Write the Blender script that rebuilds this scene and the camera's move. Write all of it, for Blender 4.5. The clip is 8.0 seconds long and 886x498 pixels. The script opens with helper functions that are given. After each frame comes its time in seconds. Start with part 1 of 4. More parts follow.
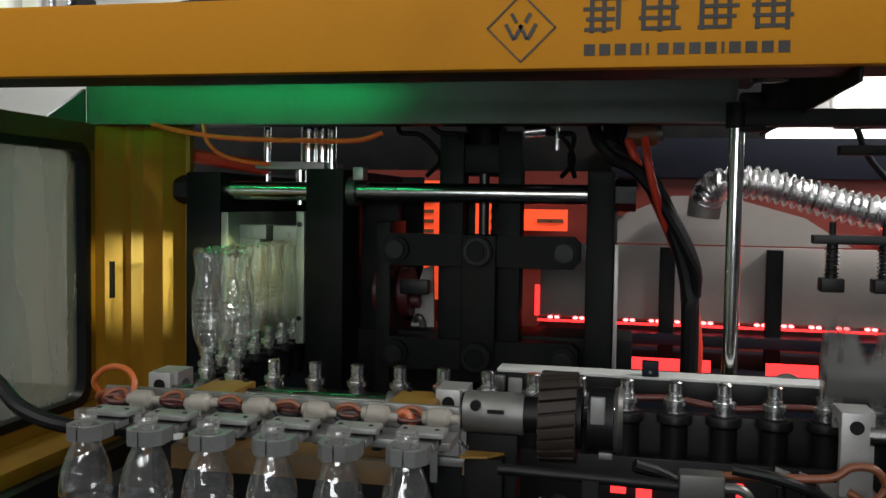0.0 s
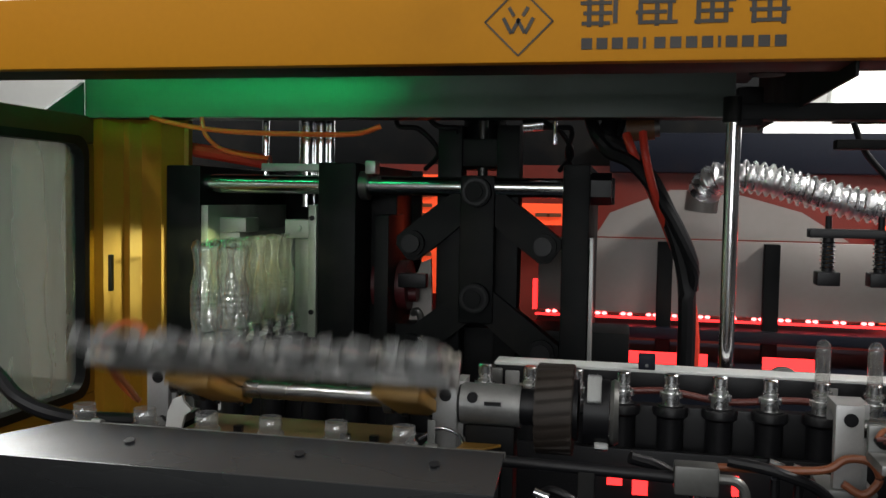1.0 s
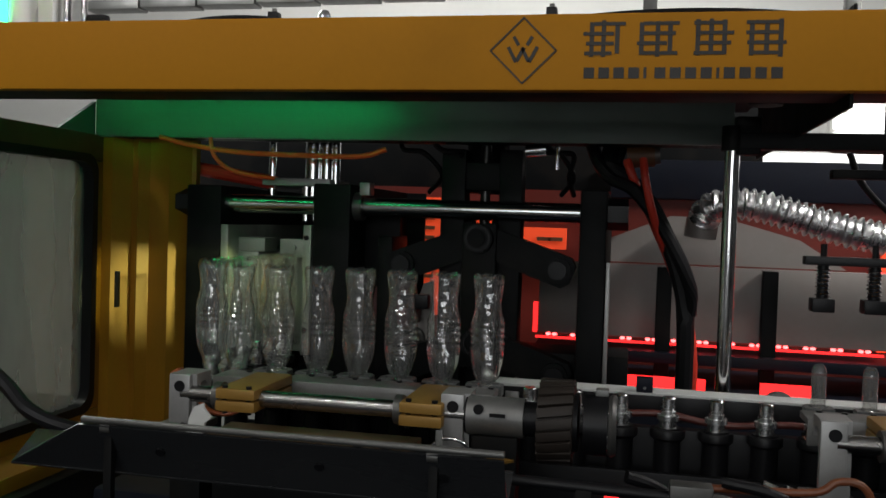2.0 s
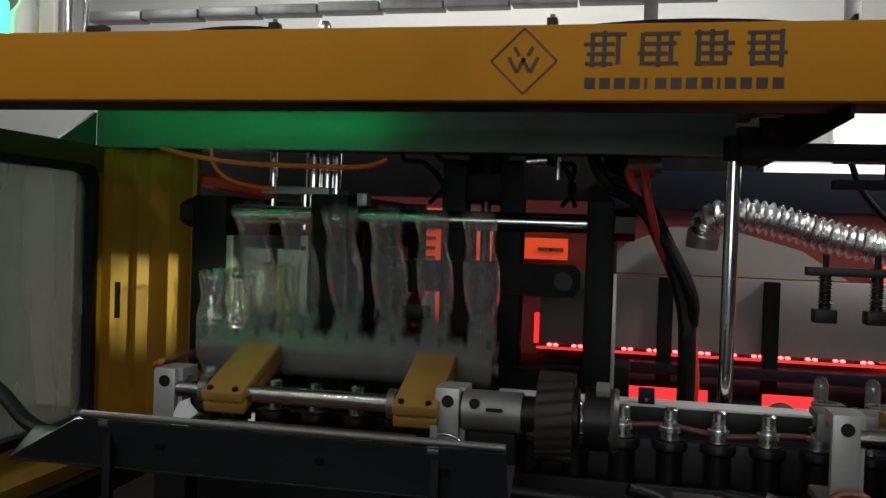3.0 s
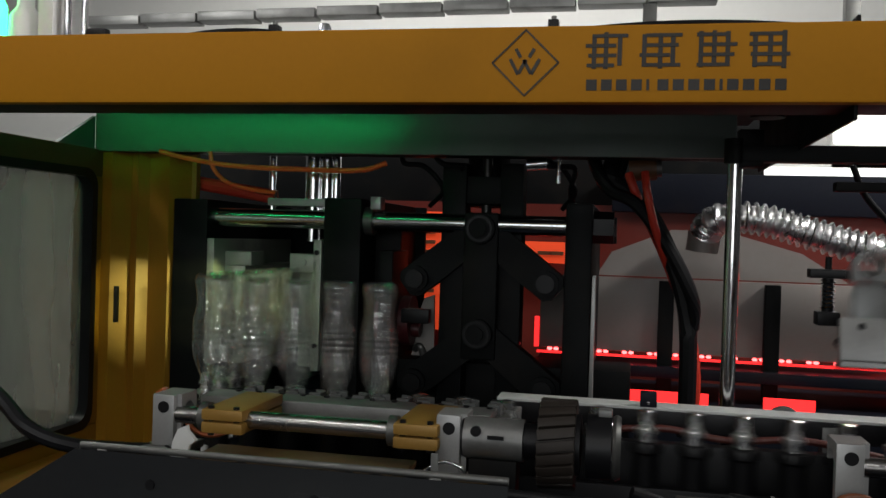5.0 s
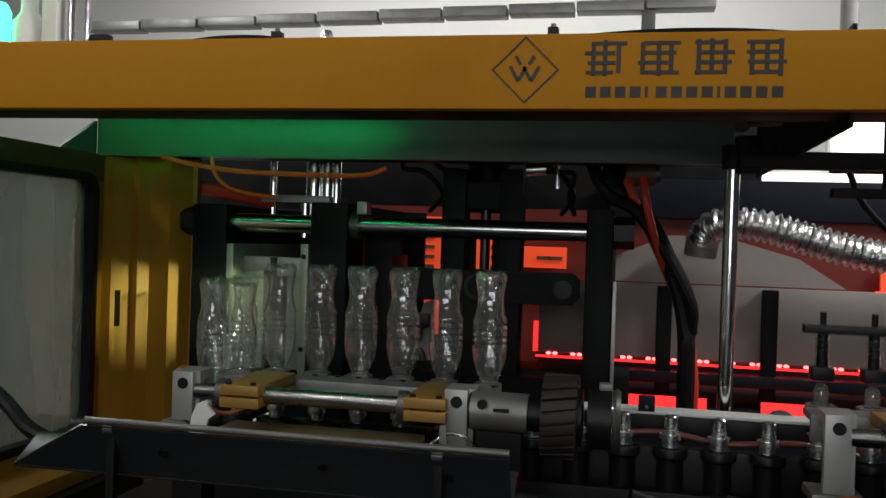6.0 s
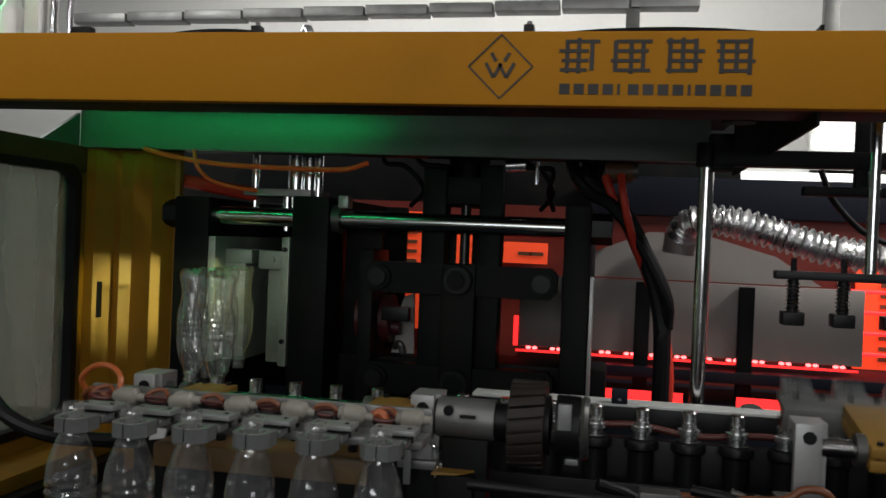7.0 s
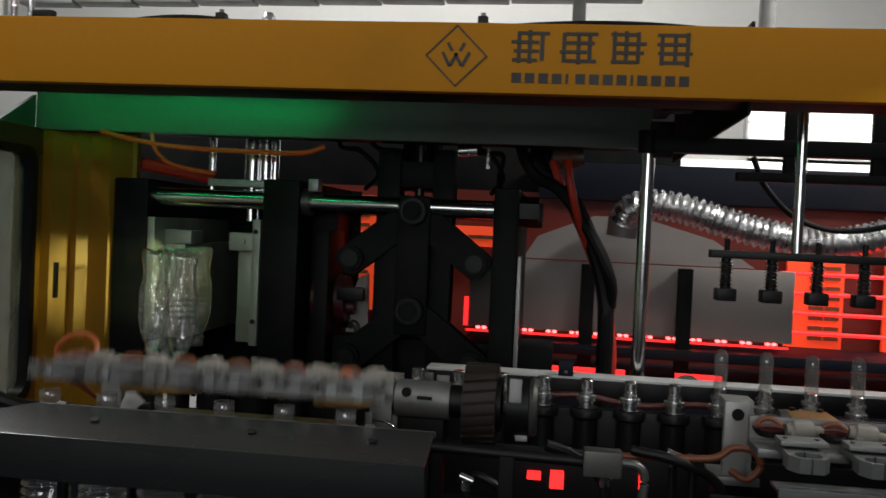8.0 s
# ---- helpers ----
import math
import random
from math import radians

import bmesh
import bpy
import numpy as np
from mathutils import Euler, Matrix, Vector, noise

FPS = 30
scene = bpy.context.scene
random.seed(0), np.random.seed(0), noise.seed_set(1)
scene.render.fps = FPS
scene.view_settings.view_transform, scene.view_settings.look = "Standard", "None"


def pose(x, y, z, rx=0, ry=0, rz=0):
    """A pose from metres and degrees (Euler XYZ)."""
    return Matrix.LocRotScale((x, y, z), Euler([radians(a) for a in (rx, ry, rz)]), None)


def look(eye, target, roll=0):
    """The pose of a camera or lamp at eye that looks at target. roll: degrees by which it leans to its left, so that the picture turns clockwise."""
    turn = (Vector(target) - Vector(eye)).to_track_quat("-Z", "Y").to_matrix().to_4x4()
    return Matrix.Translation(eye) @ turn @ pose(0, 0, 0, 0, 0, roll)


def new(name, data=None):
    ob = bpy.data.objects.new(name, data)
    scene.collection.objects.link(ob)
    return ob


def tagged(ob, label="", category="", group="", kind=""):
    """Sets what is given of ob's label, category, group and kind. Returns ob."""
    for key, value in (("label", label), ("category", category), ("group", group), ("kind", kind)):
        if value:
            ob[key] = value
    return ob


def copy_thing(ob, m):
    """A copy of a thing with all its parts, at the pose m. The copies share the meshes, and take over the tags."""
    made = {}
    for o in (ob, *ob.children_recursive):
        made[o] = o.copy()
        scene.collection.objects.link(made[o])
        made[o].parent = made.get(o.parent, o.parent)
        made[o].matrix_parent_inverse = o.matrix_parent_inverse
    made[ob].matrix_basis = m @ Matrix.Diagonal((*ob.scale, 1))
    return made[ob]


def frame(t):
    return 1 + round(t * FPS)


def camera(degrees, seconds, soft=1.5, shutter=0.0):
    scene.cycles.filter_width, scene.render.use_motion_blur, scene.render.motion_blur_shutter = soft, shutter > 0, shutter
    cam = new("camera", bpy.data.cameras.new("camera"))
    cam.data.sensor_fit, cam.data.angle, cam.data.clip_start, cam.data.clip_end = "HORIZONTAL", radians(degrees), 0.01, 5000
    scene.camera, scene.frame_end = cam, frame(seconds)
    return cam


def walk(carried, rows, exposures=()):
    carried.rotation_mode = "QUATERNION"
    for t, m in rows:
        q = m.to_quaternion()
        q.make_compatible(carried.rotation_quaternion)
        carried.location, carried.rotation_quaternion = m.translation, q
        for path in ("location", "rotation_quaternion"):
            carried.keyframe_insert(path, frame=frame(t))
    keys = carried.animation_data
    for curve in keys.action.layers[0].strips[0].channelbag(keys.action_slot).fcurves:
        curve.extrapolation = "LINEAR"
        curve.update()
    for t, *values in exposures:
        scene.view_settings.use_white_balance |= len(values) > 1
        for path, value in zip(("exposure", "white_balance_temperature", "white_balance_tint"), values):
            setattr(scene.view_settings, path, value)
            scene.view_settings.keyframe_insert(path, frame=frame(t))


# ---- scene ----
cam = camera(52.7, 8.0, shutter=0.45)
PATH = [
    (0, (0.607, -1.474, 1.292), (0.2, 0.482, 1.192), 0.9),
    (0.5, (0.606, -1.478, 1.286), (0.201, 0.477, 1.177), 1.2),
    (1, (0.61, -1.479, 1.29), (0.206, 0.477, 1.178), 1.0),
    (1.5, (0.61, -1.506, 1.288), (0.212, 0.452, 1.186), 1.3),
    (2, (0.613, -1.509, 1.289), (0.205, 0.448, 1.228), 1.9),
    (2.2, (0.613, -1.508, 1.289), (0.2045, 0.449, 1.243), 1.9),
    (3.5, (0.613, -1.503, 1.289), (0.201, 0.453, 1.253), 1.9),
    (4, (0.612, -1.5, 1.287), (0.2, 0.457, 1.254), 1.9),
    (4.5, (0.608, -1.496, 1.286), (0.199, 0.462, 1.255), 1.8),
    (6, (0.607, -1.512, 1.286), (0.202, 0.447, 1.27), 1.9),
    (6.5, (0.612, -1.517, 1.283), (0.208, 0.442, 1.269), 2.1),
    (6.8, (0.617, -1.522, 1.282), (0.223, 0.4395, 1.262), 2.2),
    (7, (0.63, -1.529, 1.282), (0.251, 0.435, 1.259), 2.4),
    (7.5, (0.65, -1.568, 1.267), (0.293, 0.399, 1.24), 2.8),
    (8, (0.627, -1.607, 1.27), (0.367, 0.376, 1.223), 2.6),
]
walk(cam, [(t, look(eye, target, roll)) for t, eye, target, roll in PATH], [(0, 1.36), (1.0, 1.44), (1.5, 1.24), (2.0, 0.62), (3.5, 0.58), (6.5, 0.66), (8, 0.55)])

# ---- time plan of the machine's cycle ----
CYCLE = 3.515
PITCH = 0.0762
PIVOT_Y, PIVOT_Z, REACH, LIFT = -0.304, 1.016, 0.256, 0.014
SHIFT = 0.048  # way of the shaft line towards the chain
NECK_Z = 0.998


def ease(a):
    a = min(1.0, max(0.0, a))
    return a * a * (3 - 2 * a)


def between(t, steps):
    """Eased value at t of steps (start, end, from, to) in time order."""
    value = steps[0][2]
    for t0, t1, v0, v1 in steps:
        if t >= t0:
            value = v0 + (v1 - v0) * ease((t - t0) / (t1 - t0))
    return value


def cycles(steps):
    """The steps of one cycle, repeated from before the clip to after it."""
    return sorted((t0 + n * CYCLE, t1 + n * CYCLE, v0, v1) for n in (-1, 0, 1, 2) for t0, t1, v0, v1 in steps)


BOTTLE_ARM = cycles([(0.90, 1.38, 0, 180), (2.90, 3.35, 180, 0)])
PREFORM_ARM = cycles([(1.28, 1.65, 0, 180), (3.42, 3.85, 180, 0)])
CHAIN = [(1.10 + n * CYCLE, 1.78 + n * CYCLE, 6 * n, 6 * n + 6) for n in (0, 1)]
CLAMP = cycles([(0.30, 0.88, 0, 1), (1.75, 2.12, 1, 0)])
PRESS = cycles([(2.12, 2.28, 0, 1), (2.41, 2.76, 1, 0)])
SLIDE = cycles([(1.77, 2.06, 0, 1), (2.67, 2.87, 1, 0)])
RISE = [(2.10, 2.32, 0, 0.032), (3.28, 3.72, 0.032, 0), (5.615, 5.78, 0, 0.032), (6.795, 7.235, 0.032, 0)]
JAWS = cycles([(0.66, 0.76, 0, 1), (2.10, 2.30, 1, 0)])
TRAY_HEIGHT = cycles([(0.27, 0.48, -0.26, -0.010), (1.25, 1.45, -0.010, -0.010), (1.45, 1.9, -0.010, 0.0), (2.05, 2.28, 0.0, 0.020), (3.14, 3.30, 0.020, -0.26)])
TRAY_TURN = cycles([(0.27, 0.56, 70, 16), (1.22, 1.42, 16, 82), (1.42, 1.75, 82, 122), (3.14, 3.30, 122, 70)])


def ticks(*stretches, step=1 / 30):
    """Sorted times: the clip's ends, and fine steps within the stretches."""
    times = {0.0, 8.0}
    for t0, t1 in stretches:
        n = max(1, round((t1 - t0) / step))
        times |= {round(t0 + (t1 - t0) * i / n, 3) for i in range(n + 1)}
    kept = []
    for t in sorted(t for t in times if 0 <= t <= 8):
        if not kept or frame(t) > frame(kept[-1]):
            kept.append(t)
    return kept


def spans(plan):
    return [(s[0], s[1]) for s in plan if s[1] > 0 and s[0] < 8]


# ---- world and light ----
world = bpy.data.worlds.new("world")
scene.world = world
world.use_nodes = True
world.node_tree.nodes["Background"].inputs[0].default_value = (0.5, 0.55, 0.6, 1)
world.node_tree.nodes["Background"].inputs[1].default_value = 0.11


def lamp(name, kind, where, target, power, colour, **more):
    data = bpy.data.lights.new(name, kind)
    data.energy, data.color = power, colour
    for key, value in more.items():
        if key == "size":
            data.size = value
        elif key == "size_y":
            data.shape, data.size_y = "RECTANGLE", value
        elif key == "radius":
            data.shadow_soft_size = value
    ob = new(name, data)
    ob.matrix_world = look(where, target)
    return ob


# hall lamps added out of view in front of, beside and behind the machine
for x, y, z, power in ((-0.5, -1.7, 2.9, 12), (0.5, -2.5, 2.6, 8), (1.7, -2.0, 2.8, 5), (-0.3, -3.3, 2.6, 8), (1.3, -3.6, 2.6, 8), (-1.7, -1.8, 2.7, 15), (-1.2, -2.9, 2.3, 6), (2.4, -2.8, 2.3, 6)):
    lamp("added_hall_light", "POINT", (x, y, z), (x, y, 0.0), power, (1.0, 0.98, 0.94), radius=0.06)
# added to brighten the grey oven cover
lamp("added_hall_light", "AREA", (2.6, 0.2, 2.9), (1.0, 1.0, 1.1), 40, (1.0, 0.98, 0.95), size=1.2, size_y=0.1)
lamp("added_hall_light", "AREA", (-0.2, 2.6, 3.1), (-0.2, 3.6, 1.8), 28, (1.0, 0.98, 0.95), size=3.0, size_y=0.3)
# added to brighten the pane of the side door
lamp("added_hall_light", "AREA", (-2.2, 0.6, 3.0), (-2.2, 0.5, 1.0), 50, (1.0, 1.0, 0.97), size=1.2, size_y=0.3)
# narrow tinted spot added to make the bright stripes on the corner column
patch_spot = lamp("added_hall_light", "SPOT", (4.2, -1.6, 1.95), (-0.495, 0.51, 1.11), 1000, (0.9, 1.0, 0.4), radius=0.05)
patch_spot.data.spot_size, patch_spot.data.spot_blend = radians(2.5), 0.15
# soft fill added opposite the machine to brighten its inside
lamp("front_fill", "AREA", (0.5, -4.85, 1.75), (0.5, 0.0, 1.3), 20, (0.95, 0.98, 1.0), size=2.4, size_y=1.1)
# added spot for green lens veil on the hood, then the machine's green light
veil = lamp("green_fill", "SPOT", (-0.52, -0.36, 1.82), (-0.62, -0.246, 1.57), 42, (0.10, 1.0, 0.28), radius=0.02)
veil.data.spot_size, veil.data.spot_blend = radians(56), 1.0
lamp("green_fill", "AREA", (-0.28, 0.06, 1.56), (-0.32, 0.47, 1.545), 0.10, (0.03, 1.0, 0.25), size=0.7, size_y=0.02).data.spread = radians(36)
# glow of the heaters behind the oven cover
lamp("oven_light", "AREA", (1.0, 1.10, 0.99), (1.0, 1.33, 1.15), 0.2, (1.0, 0.08, 0.03), size=1.4, size_y=0.05)


# ---- materials ----
def material(name, colour, rough=0.5, metal=0.0, grain=30.0, vary=0.15, bump=0.05, dirt=0.0, dirt_colour=(0.03, 0.025, 0.02), coat=0.0, stretch=(1, 1, 1), gloss=0.5):
    m = bpy.data.materials.new(name)
    m.use_nodes = True
    n, l = m.node_tree.nodes, m.node_tree.links
    b = n["Principled BSDF"]
    b.inputs["Roughness"].default_value, b.inputs["Metallic"].default_value = rough, metal
    b.inputs["Coat Weight"].default_value, b.inputs["Specular IOR Level"].default_value = coat, gloss
    co = n.new("ShaderNodeTexCoord")
    mp = n.new("ShaderNodeMapping")
    mp.inputs["Scale"].default_value = stretch
    l.new(co.outputs["Object"], mp.inputs["Vector"])
    fine, wide = n.new("ShaderNodeTexNoise"), n.new("ShaderNodeTexNoise")
    fine.inputs["Scale"].default_value, fine.inputs["Detail"].default_value = grain * 8, 6
    wide.inputs["Scale"].default_value, wide.inputs["Detail"].default_value = grain * 0.4, 4
    l.new(mp.outputs[0], fine.inputs["Vector"])
    l.new(mp.outputs[0], wide.inputs["Vector"])
    mix = n.new("ShaderNodeMix")
    mix.data_type = "RGBA"
    mix.inputs["A"].default_value = (*[c * (1 - vary) for c in colour], 1)
    mix.inputs["B"].default_value = (*[min(1, c * (1 + vary)) for c in colour], 1)
    l.new(fine.outputs["Fac"], mix.inputs["Factor"])
    stain = n.new("ShaderNodeMix")
    stain.data_type = "RGBA"
    ramp = n.new("ShaderNodeMapRange")
    ramp.inputs[1].default_value, ramp.inputs[2].default_value = 0.5, 0.75
    ramp.inputs[3].default_value, ramp.inputs[4].default_value = 0.0, dirt
    l.new(wide.outputs["Fac"], ramp.inputs[0])
    l.new(ramp.outputs[0], stain.inputs["Factor"])
    l.new(mix.outputs["Result"], stain.inputs["A"])
    stain.inputs["B"].default_value = (*dirt_colour, 1)
    l.new(stain.outputs["Result"], b.inputs["Base Color"])
    rr = n.new("ShaderNodeMapRange")
    rr.inputs[3].default_value, rr.inputs[4].default_value = max(0.02, rough - 0.1), min(1, rough + 0.12)
    l.new(wide.outputs["Fac"], rr.inputs[0])
    l.new(rr.outputs[0], b.inputs["Roughness"])
    bp = n.new("ShaderNodeBump")
    bp.inputs["Strength"].default_value, bp.inputs["Distance"].default_value = bump, 0.002
    l.new(fine.outputs["Fac"], bp.inputs["Height"])
    l.new(bp.outputs[0], b.inputs["Normal"])
    return m


def clear(name, tint, gloss, rough=0.06, bump=0.3, grain=60, haze=0.0, haze_colour=(0.6, 0.6, 0.6), dimples=False, reflection_streaks=False, floor_gloss=0.12):
    """Thin clear plastic: see-through, glossy at grazing angles, a little hazy."""
    m = bpy.data.materials.new(name)
    m.use_nodes = True
    n, l = m.node_tree.nodes, m.node_tree.links
    n.remove(n["Principled BSDF"])
    see, shine, dull = n.new("ShaderNodeBsdfTransparent"), n.new("ShaderNodeBsdfGlossy"), n.new("ShaderNodeBsdfDiffuse")
    see.inputs[0].default_value = (*tint, 1)
    shine.inputs[0].default_value, shine.inputs["Roughness"].default_value = (1, 1, 1, 1), rough
    dull.inputs[0].default_value = (*haze_colour, 1)
    noise_node, bp = n.new("ShaderNodeTexVoronoi" if dimples else "ShaderNodeTexNoise"), n.new("ShaderNodeBump")
    co = n.new("ShaderNodeTexCoord")
    l.new(co.outputs["Object"], noise_node.inputs["Vector"])
    noise_node.inputs["Scale"].default_value = grain
    bp.inputs["Strength"].default_value, bp.inputs["Distance"].default_value = bump, 0.004
    l.new(noise_node.outputs[0], bp.inputs["Height"])
    l.new(bp.outputs[0], shine.inputs["Normal"])
    weight = n.new("ShaderNodeLayerWeight")
    weight.inputs[0].default_value = 0.5
    power, scale = n.new("ShaderNodeMath"), n.new("ShaderNodeMath")
    power.operation, scale.operation = "POWER", "MULTIPLY_ADD"
    power.inputs[1].default_value, scale.inputs[1].default_value, scale.inputs[2].default_value = 3.0, gloss, floor_gloss
    l.new(weight.outputs["Facing"], power.inputs[0])
    l.new(power.outputs[0], scale.inputs[0])
    base, top = n.new("ShaderNodeMixShader"), n.new("ShaderNodeMixShader")
    base.inputs[0].default_value = haze
    # haze varied in upright bands to imitate blurred reflections
    if reflection_streaks:
        mp, wash, rg = n.new("ShaderNodeMapping"), n.new("ShaderNodeTexNoise"), n.new("ShaderNodeMapRange")
        mp.inputs["Scale"].default_value = (1, 3.5, 1.1)
        wash.inputs["Scale"].default_value, wash.inputs["Detail"].default_value = 2.5, 5
        rg.inputs[1].default_value, rg.inputs[2].default_value = 0.3, 0.7
        rg.inputs[3].default_value, rg.inputs[4].default_value = haze * 0.8, min(1, haze * 1.2)
        l.new(co.outputs["Object"], mp.inputs["Vector"])
        l.new(mp.outputs[0], wash.inputs["Vector"])
        l.new(wash.outputs["Fac"], rg.inputs[0])
        l.new(rg.outputs[0], base.inputs[0])
    l.new(see.outputs[0], base.inputs[1])
    l.new(dull.outputs[0], base.inputs[2])
    l.new(scale.outputs[0], top.inputs[0])
    l.new(base.outputs[0], top.inputs[1])
    l.new(shine.outputs[0], top.inputs[2])
    l.new(top.outputs[0], n["Material Output"].inputs[0])
    return m


def glow(name, colour, strength):
    m = bpy.data.materials.new(name)
    m.use_nodes = True
    b = m.node_tree.nodes["Principled BSDF"]
    b.inputs["Base Color"].default_value = (*colour, 1)
    b.inputs["Emission Color"].default_value = (*colour, 1)
    b.inputs["Emission Strength"].default_value = strength
    return m


ORANGE = material("orange_paint", (0.42, 0.178, 0.009), 0.6, grain=12, vary=0.05, bump=0.02, dirt=0.12, gloss=0.12)
YELLOW = material("yellow_paint", (0.28, 0.128, 0.008), 0.45, grain=14, vary=0.08, bump=0.03, dirt=0.35, dirt_colour=(0.16, 0.09, 0.02))
DARK = material("black_steel", (0.0055, 0.006, 0.0065), 0.5, 0.0, gloss=0.10, grain=25, vary=0.3, bump=0.05, dirt=0.3)
BLACK = material("black_rubber", (0.006, 0.006, 0.007), 0.4, gloss=0.22, grain=40, vary=0.2, bump=0.1)
GREENISH = material("grey_green_panel", (0.12, 0.15, 0.14), 0.4, 0.0, grain=10, vary=0.06, bump=0.02, dirt=0.3)
POLISHED = material("polished_chrome", (0.55, 0.56, 0.55), 0.17, 1.0, grain=20, vary=0.03, bump=0.0)
CHROME = material("chrome", (0.72, 0.72, 0.72), 0.12, 1.0, grain=20, vary=0.05, bump=0.01)
ALLOY = material("cast_alloy", (0.20, 0.20, 0.195), 0.42, 0.6, grain=30, vary=0.12, bump=0.06, dirt=0.35)
WHITE_METAL = material("milled_aluminium", (0.33, 0.33, 0.325), 0.38, 0.4, grain=30, vary=0.08, bump=0.04, dirt=0.2, dirt_colour=(0.12, 0.11, 0.1))
GUNMETAL = material("grey_steel", (0.12, 0.12, 0.115), 0.4, 0.7, grain=30, vary=0.15, bump=0.05, dirt=0.3)
SHEET = material("brushed_sheet_steel", (0.036, 0.038, 0.041), 0.24, 0.55, grain=12, vary=0.1, bump=0.04, dirt=0.4, dirt_colour=(0.07, 0.07, 0.07), stretch=(0.3, 1, 1))
OVEN_GREY = material("oven_cover_grey", (0.272, 0.248, 0.232), 0.5, 0.2, grain=8, vary=0.06, bump=0.03, dirt=0.2, dirt_colour=(0.12, 0.1, 0.09))
MOULD = material("mould_steel", (0.29, 0.31, 0.27), 0.42, 0.3, grain=25, vary=0.12, bump=0.05, dirt=0.4, dirt_colour=(0.05, 0.06, 0.05))
SHAFT_STEEL = material("dark_shaft_steel", (0.05, 0.05, 0.048), 0.32, 0.7, grain=30, vary=0.15, bump=0.05, dirt=0.3)
CAST = material("cast_gripper_grey", (0.135, 0.14, 0.14), 0.38, 0.4, grain=30, vary=0.15, bump=0.08, dirt=0.4)
RAIL_WHITE = material("pale_rail_aluminium", (0.52, 0.53, 0.52), 0.45, 0.1, grain=20, vary=0.08, bump=0.03, dirt=0.3, dirt_colour=(0.3, 0.3, 0.29))
PALE = material("pale_cover_plate", (0.21, 0.215, 0.21), 0.4, 0.3, grain=30, vary=0.12, bump=0.06, dirt=0.4)
STEEL_SHAFT = material("ground_steel_shaft", (0.30, 0.29, 0.28), 0.24, 1.0, grain=30, vary=0.1, bump=0.02, dirt=0.3)
RED_DULL = material("dull_red_tube", (0.07, 0.014, 0.010), 0.45, grain=30, vary=0.15, dirt=0.3)
RED_HOSE = material("red_tube", (0.50, 0.035, 0.018), 0.4, grain=30, vary=0.1)
ORANGE_TUBE = material("orange_tube", (0.80, 0.10, 0.02), 0.35, grain=30, vary=0.1)
LOOP_TUBE = material("rust_orange_tube", (0.36, 0.085, 0.02), 0.4, grain=30, vary=0.12, dirt=0.2)
DULL_TUBE = material("dull_orange_tube", (0.17, 0.05, 0.018), 0.45, grain=30, vary=0.15, dirt=0.3)
PIN = material("satin_chrome", (0.80, 0.80, 0.80), 0.24, 1.0, grain=30, vary=0.05, bump=0.02)
FOIL = material("corrugated_foil", (0.92, 0.92, 0.92), 0.27, 1.0, grain=30, vary=0.06, bump=0.4)
NAVY = material("navy_paint", (0.007, 0.009, 0.016), 0.5, gloss=0.15, grain=14, vary=0.15, dirt=0.3)
PRINT = material("black_print", (0.02, 0.017, 0.015), 0.6, grain=40, vary=0.2)
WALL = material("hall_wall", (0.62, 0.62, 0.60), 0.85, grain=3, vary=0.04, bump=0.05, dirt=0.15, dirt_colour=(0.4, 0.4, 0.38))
HALL_DARK = material("darkened_hall_wall", (0.13, 0.135, 0.14), 0.8, grain=3, vary=0.06, bump=0.05, dirt=0.2)
FLOOR = material("hall_floor", (0.12, 0.125, 0.12), 0.5, grain=4, vary=0.12, bump=0.05, dirt=0.3)
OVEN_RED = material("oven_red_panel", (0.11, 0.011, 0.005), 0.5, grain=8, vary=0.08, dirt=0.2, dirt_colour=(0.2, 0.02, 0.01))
WORN_RUBBER = material("worn_dusty_rubber", (0.020, 0.015, 0.012), 0.55, gloss=0.3, grain=20, vary=0.3, bump=0.15, dirt=0.5, dirt_colour=(0.024, 0.018, 0.014))
DARK_RED = material("dark_red_paint", (0.06, 0.008, 0.010), 0.45, grain=20, vary=0.15, dirt=0.3)
OCHRE = material("ochre_primer", (0.15, 0.085, 0.030), 0.5, grain=14, vary=0.2, bump=0.05, dirt=0.5, dirt_colour=(0.05, 0.03, 0.015))
BRASS = material("yellow_plate", (0.30, 0.165, 0.032), 0.45, 0.2, grain=20, vary=0.1, dirt=0.3)
# for the heaters, and as emission for plates that heater light reddens
HEAT = glow("heater_and_red_lit_glow", (1.0, 0.025, 0.025), 1.0)
# orange heater light put into the reflectors as emission
HEAT_ORANGE = glow("heater_lit_reflector", (1.0, 0.09, 0.025), 0.21)
BROWN = material("plain_brown", (0.13, 0.055, 0.022), 0.5, grain=20, vary=0.15, dirt=0.4)
CREAM = material("cream_plastic", (0.23, 0.215, 0.185), 0.45, grain=40, vary=0.1, dirt=0.3)
WHITE_PAINT = material("white_enamel", (0.75, 0.76, 0.75), 0.35, grain=10, vary=0.04, dirt=0.1)
GREEN_GLOW = glow("green_lamp_glass", (0.03, 1.0, 0.30), 4.0)
HOT = glow("hot_lamp", (1.0, 0.10, 0.10), 4.0)
TUBE_LIGHT = glow("white_tube", (1.0, 1.0, 0.97), 0.62)
PET = clear("clear_bottle_plastic", (0.975, 0.98, 0.978), 0.95, 0.04, 0.40, 50, haze=0.026, haze_colour=(0.8, 0.8, 0.8), dimples=True, floor_gloss=0.14)
PREFORM = clear("preform_plastic", (0.80, 0.80, 0.78), 0.5, 0.06, 0.1, 60, haze=0.1)
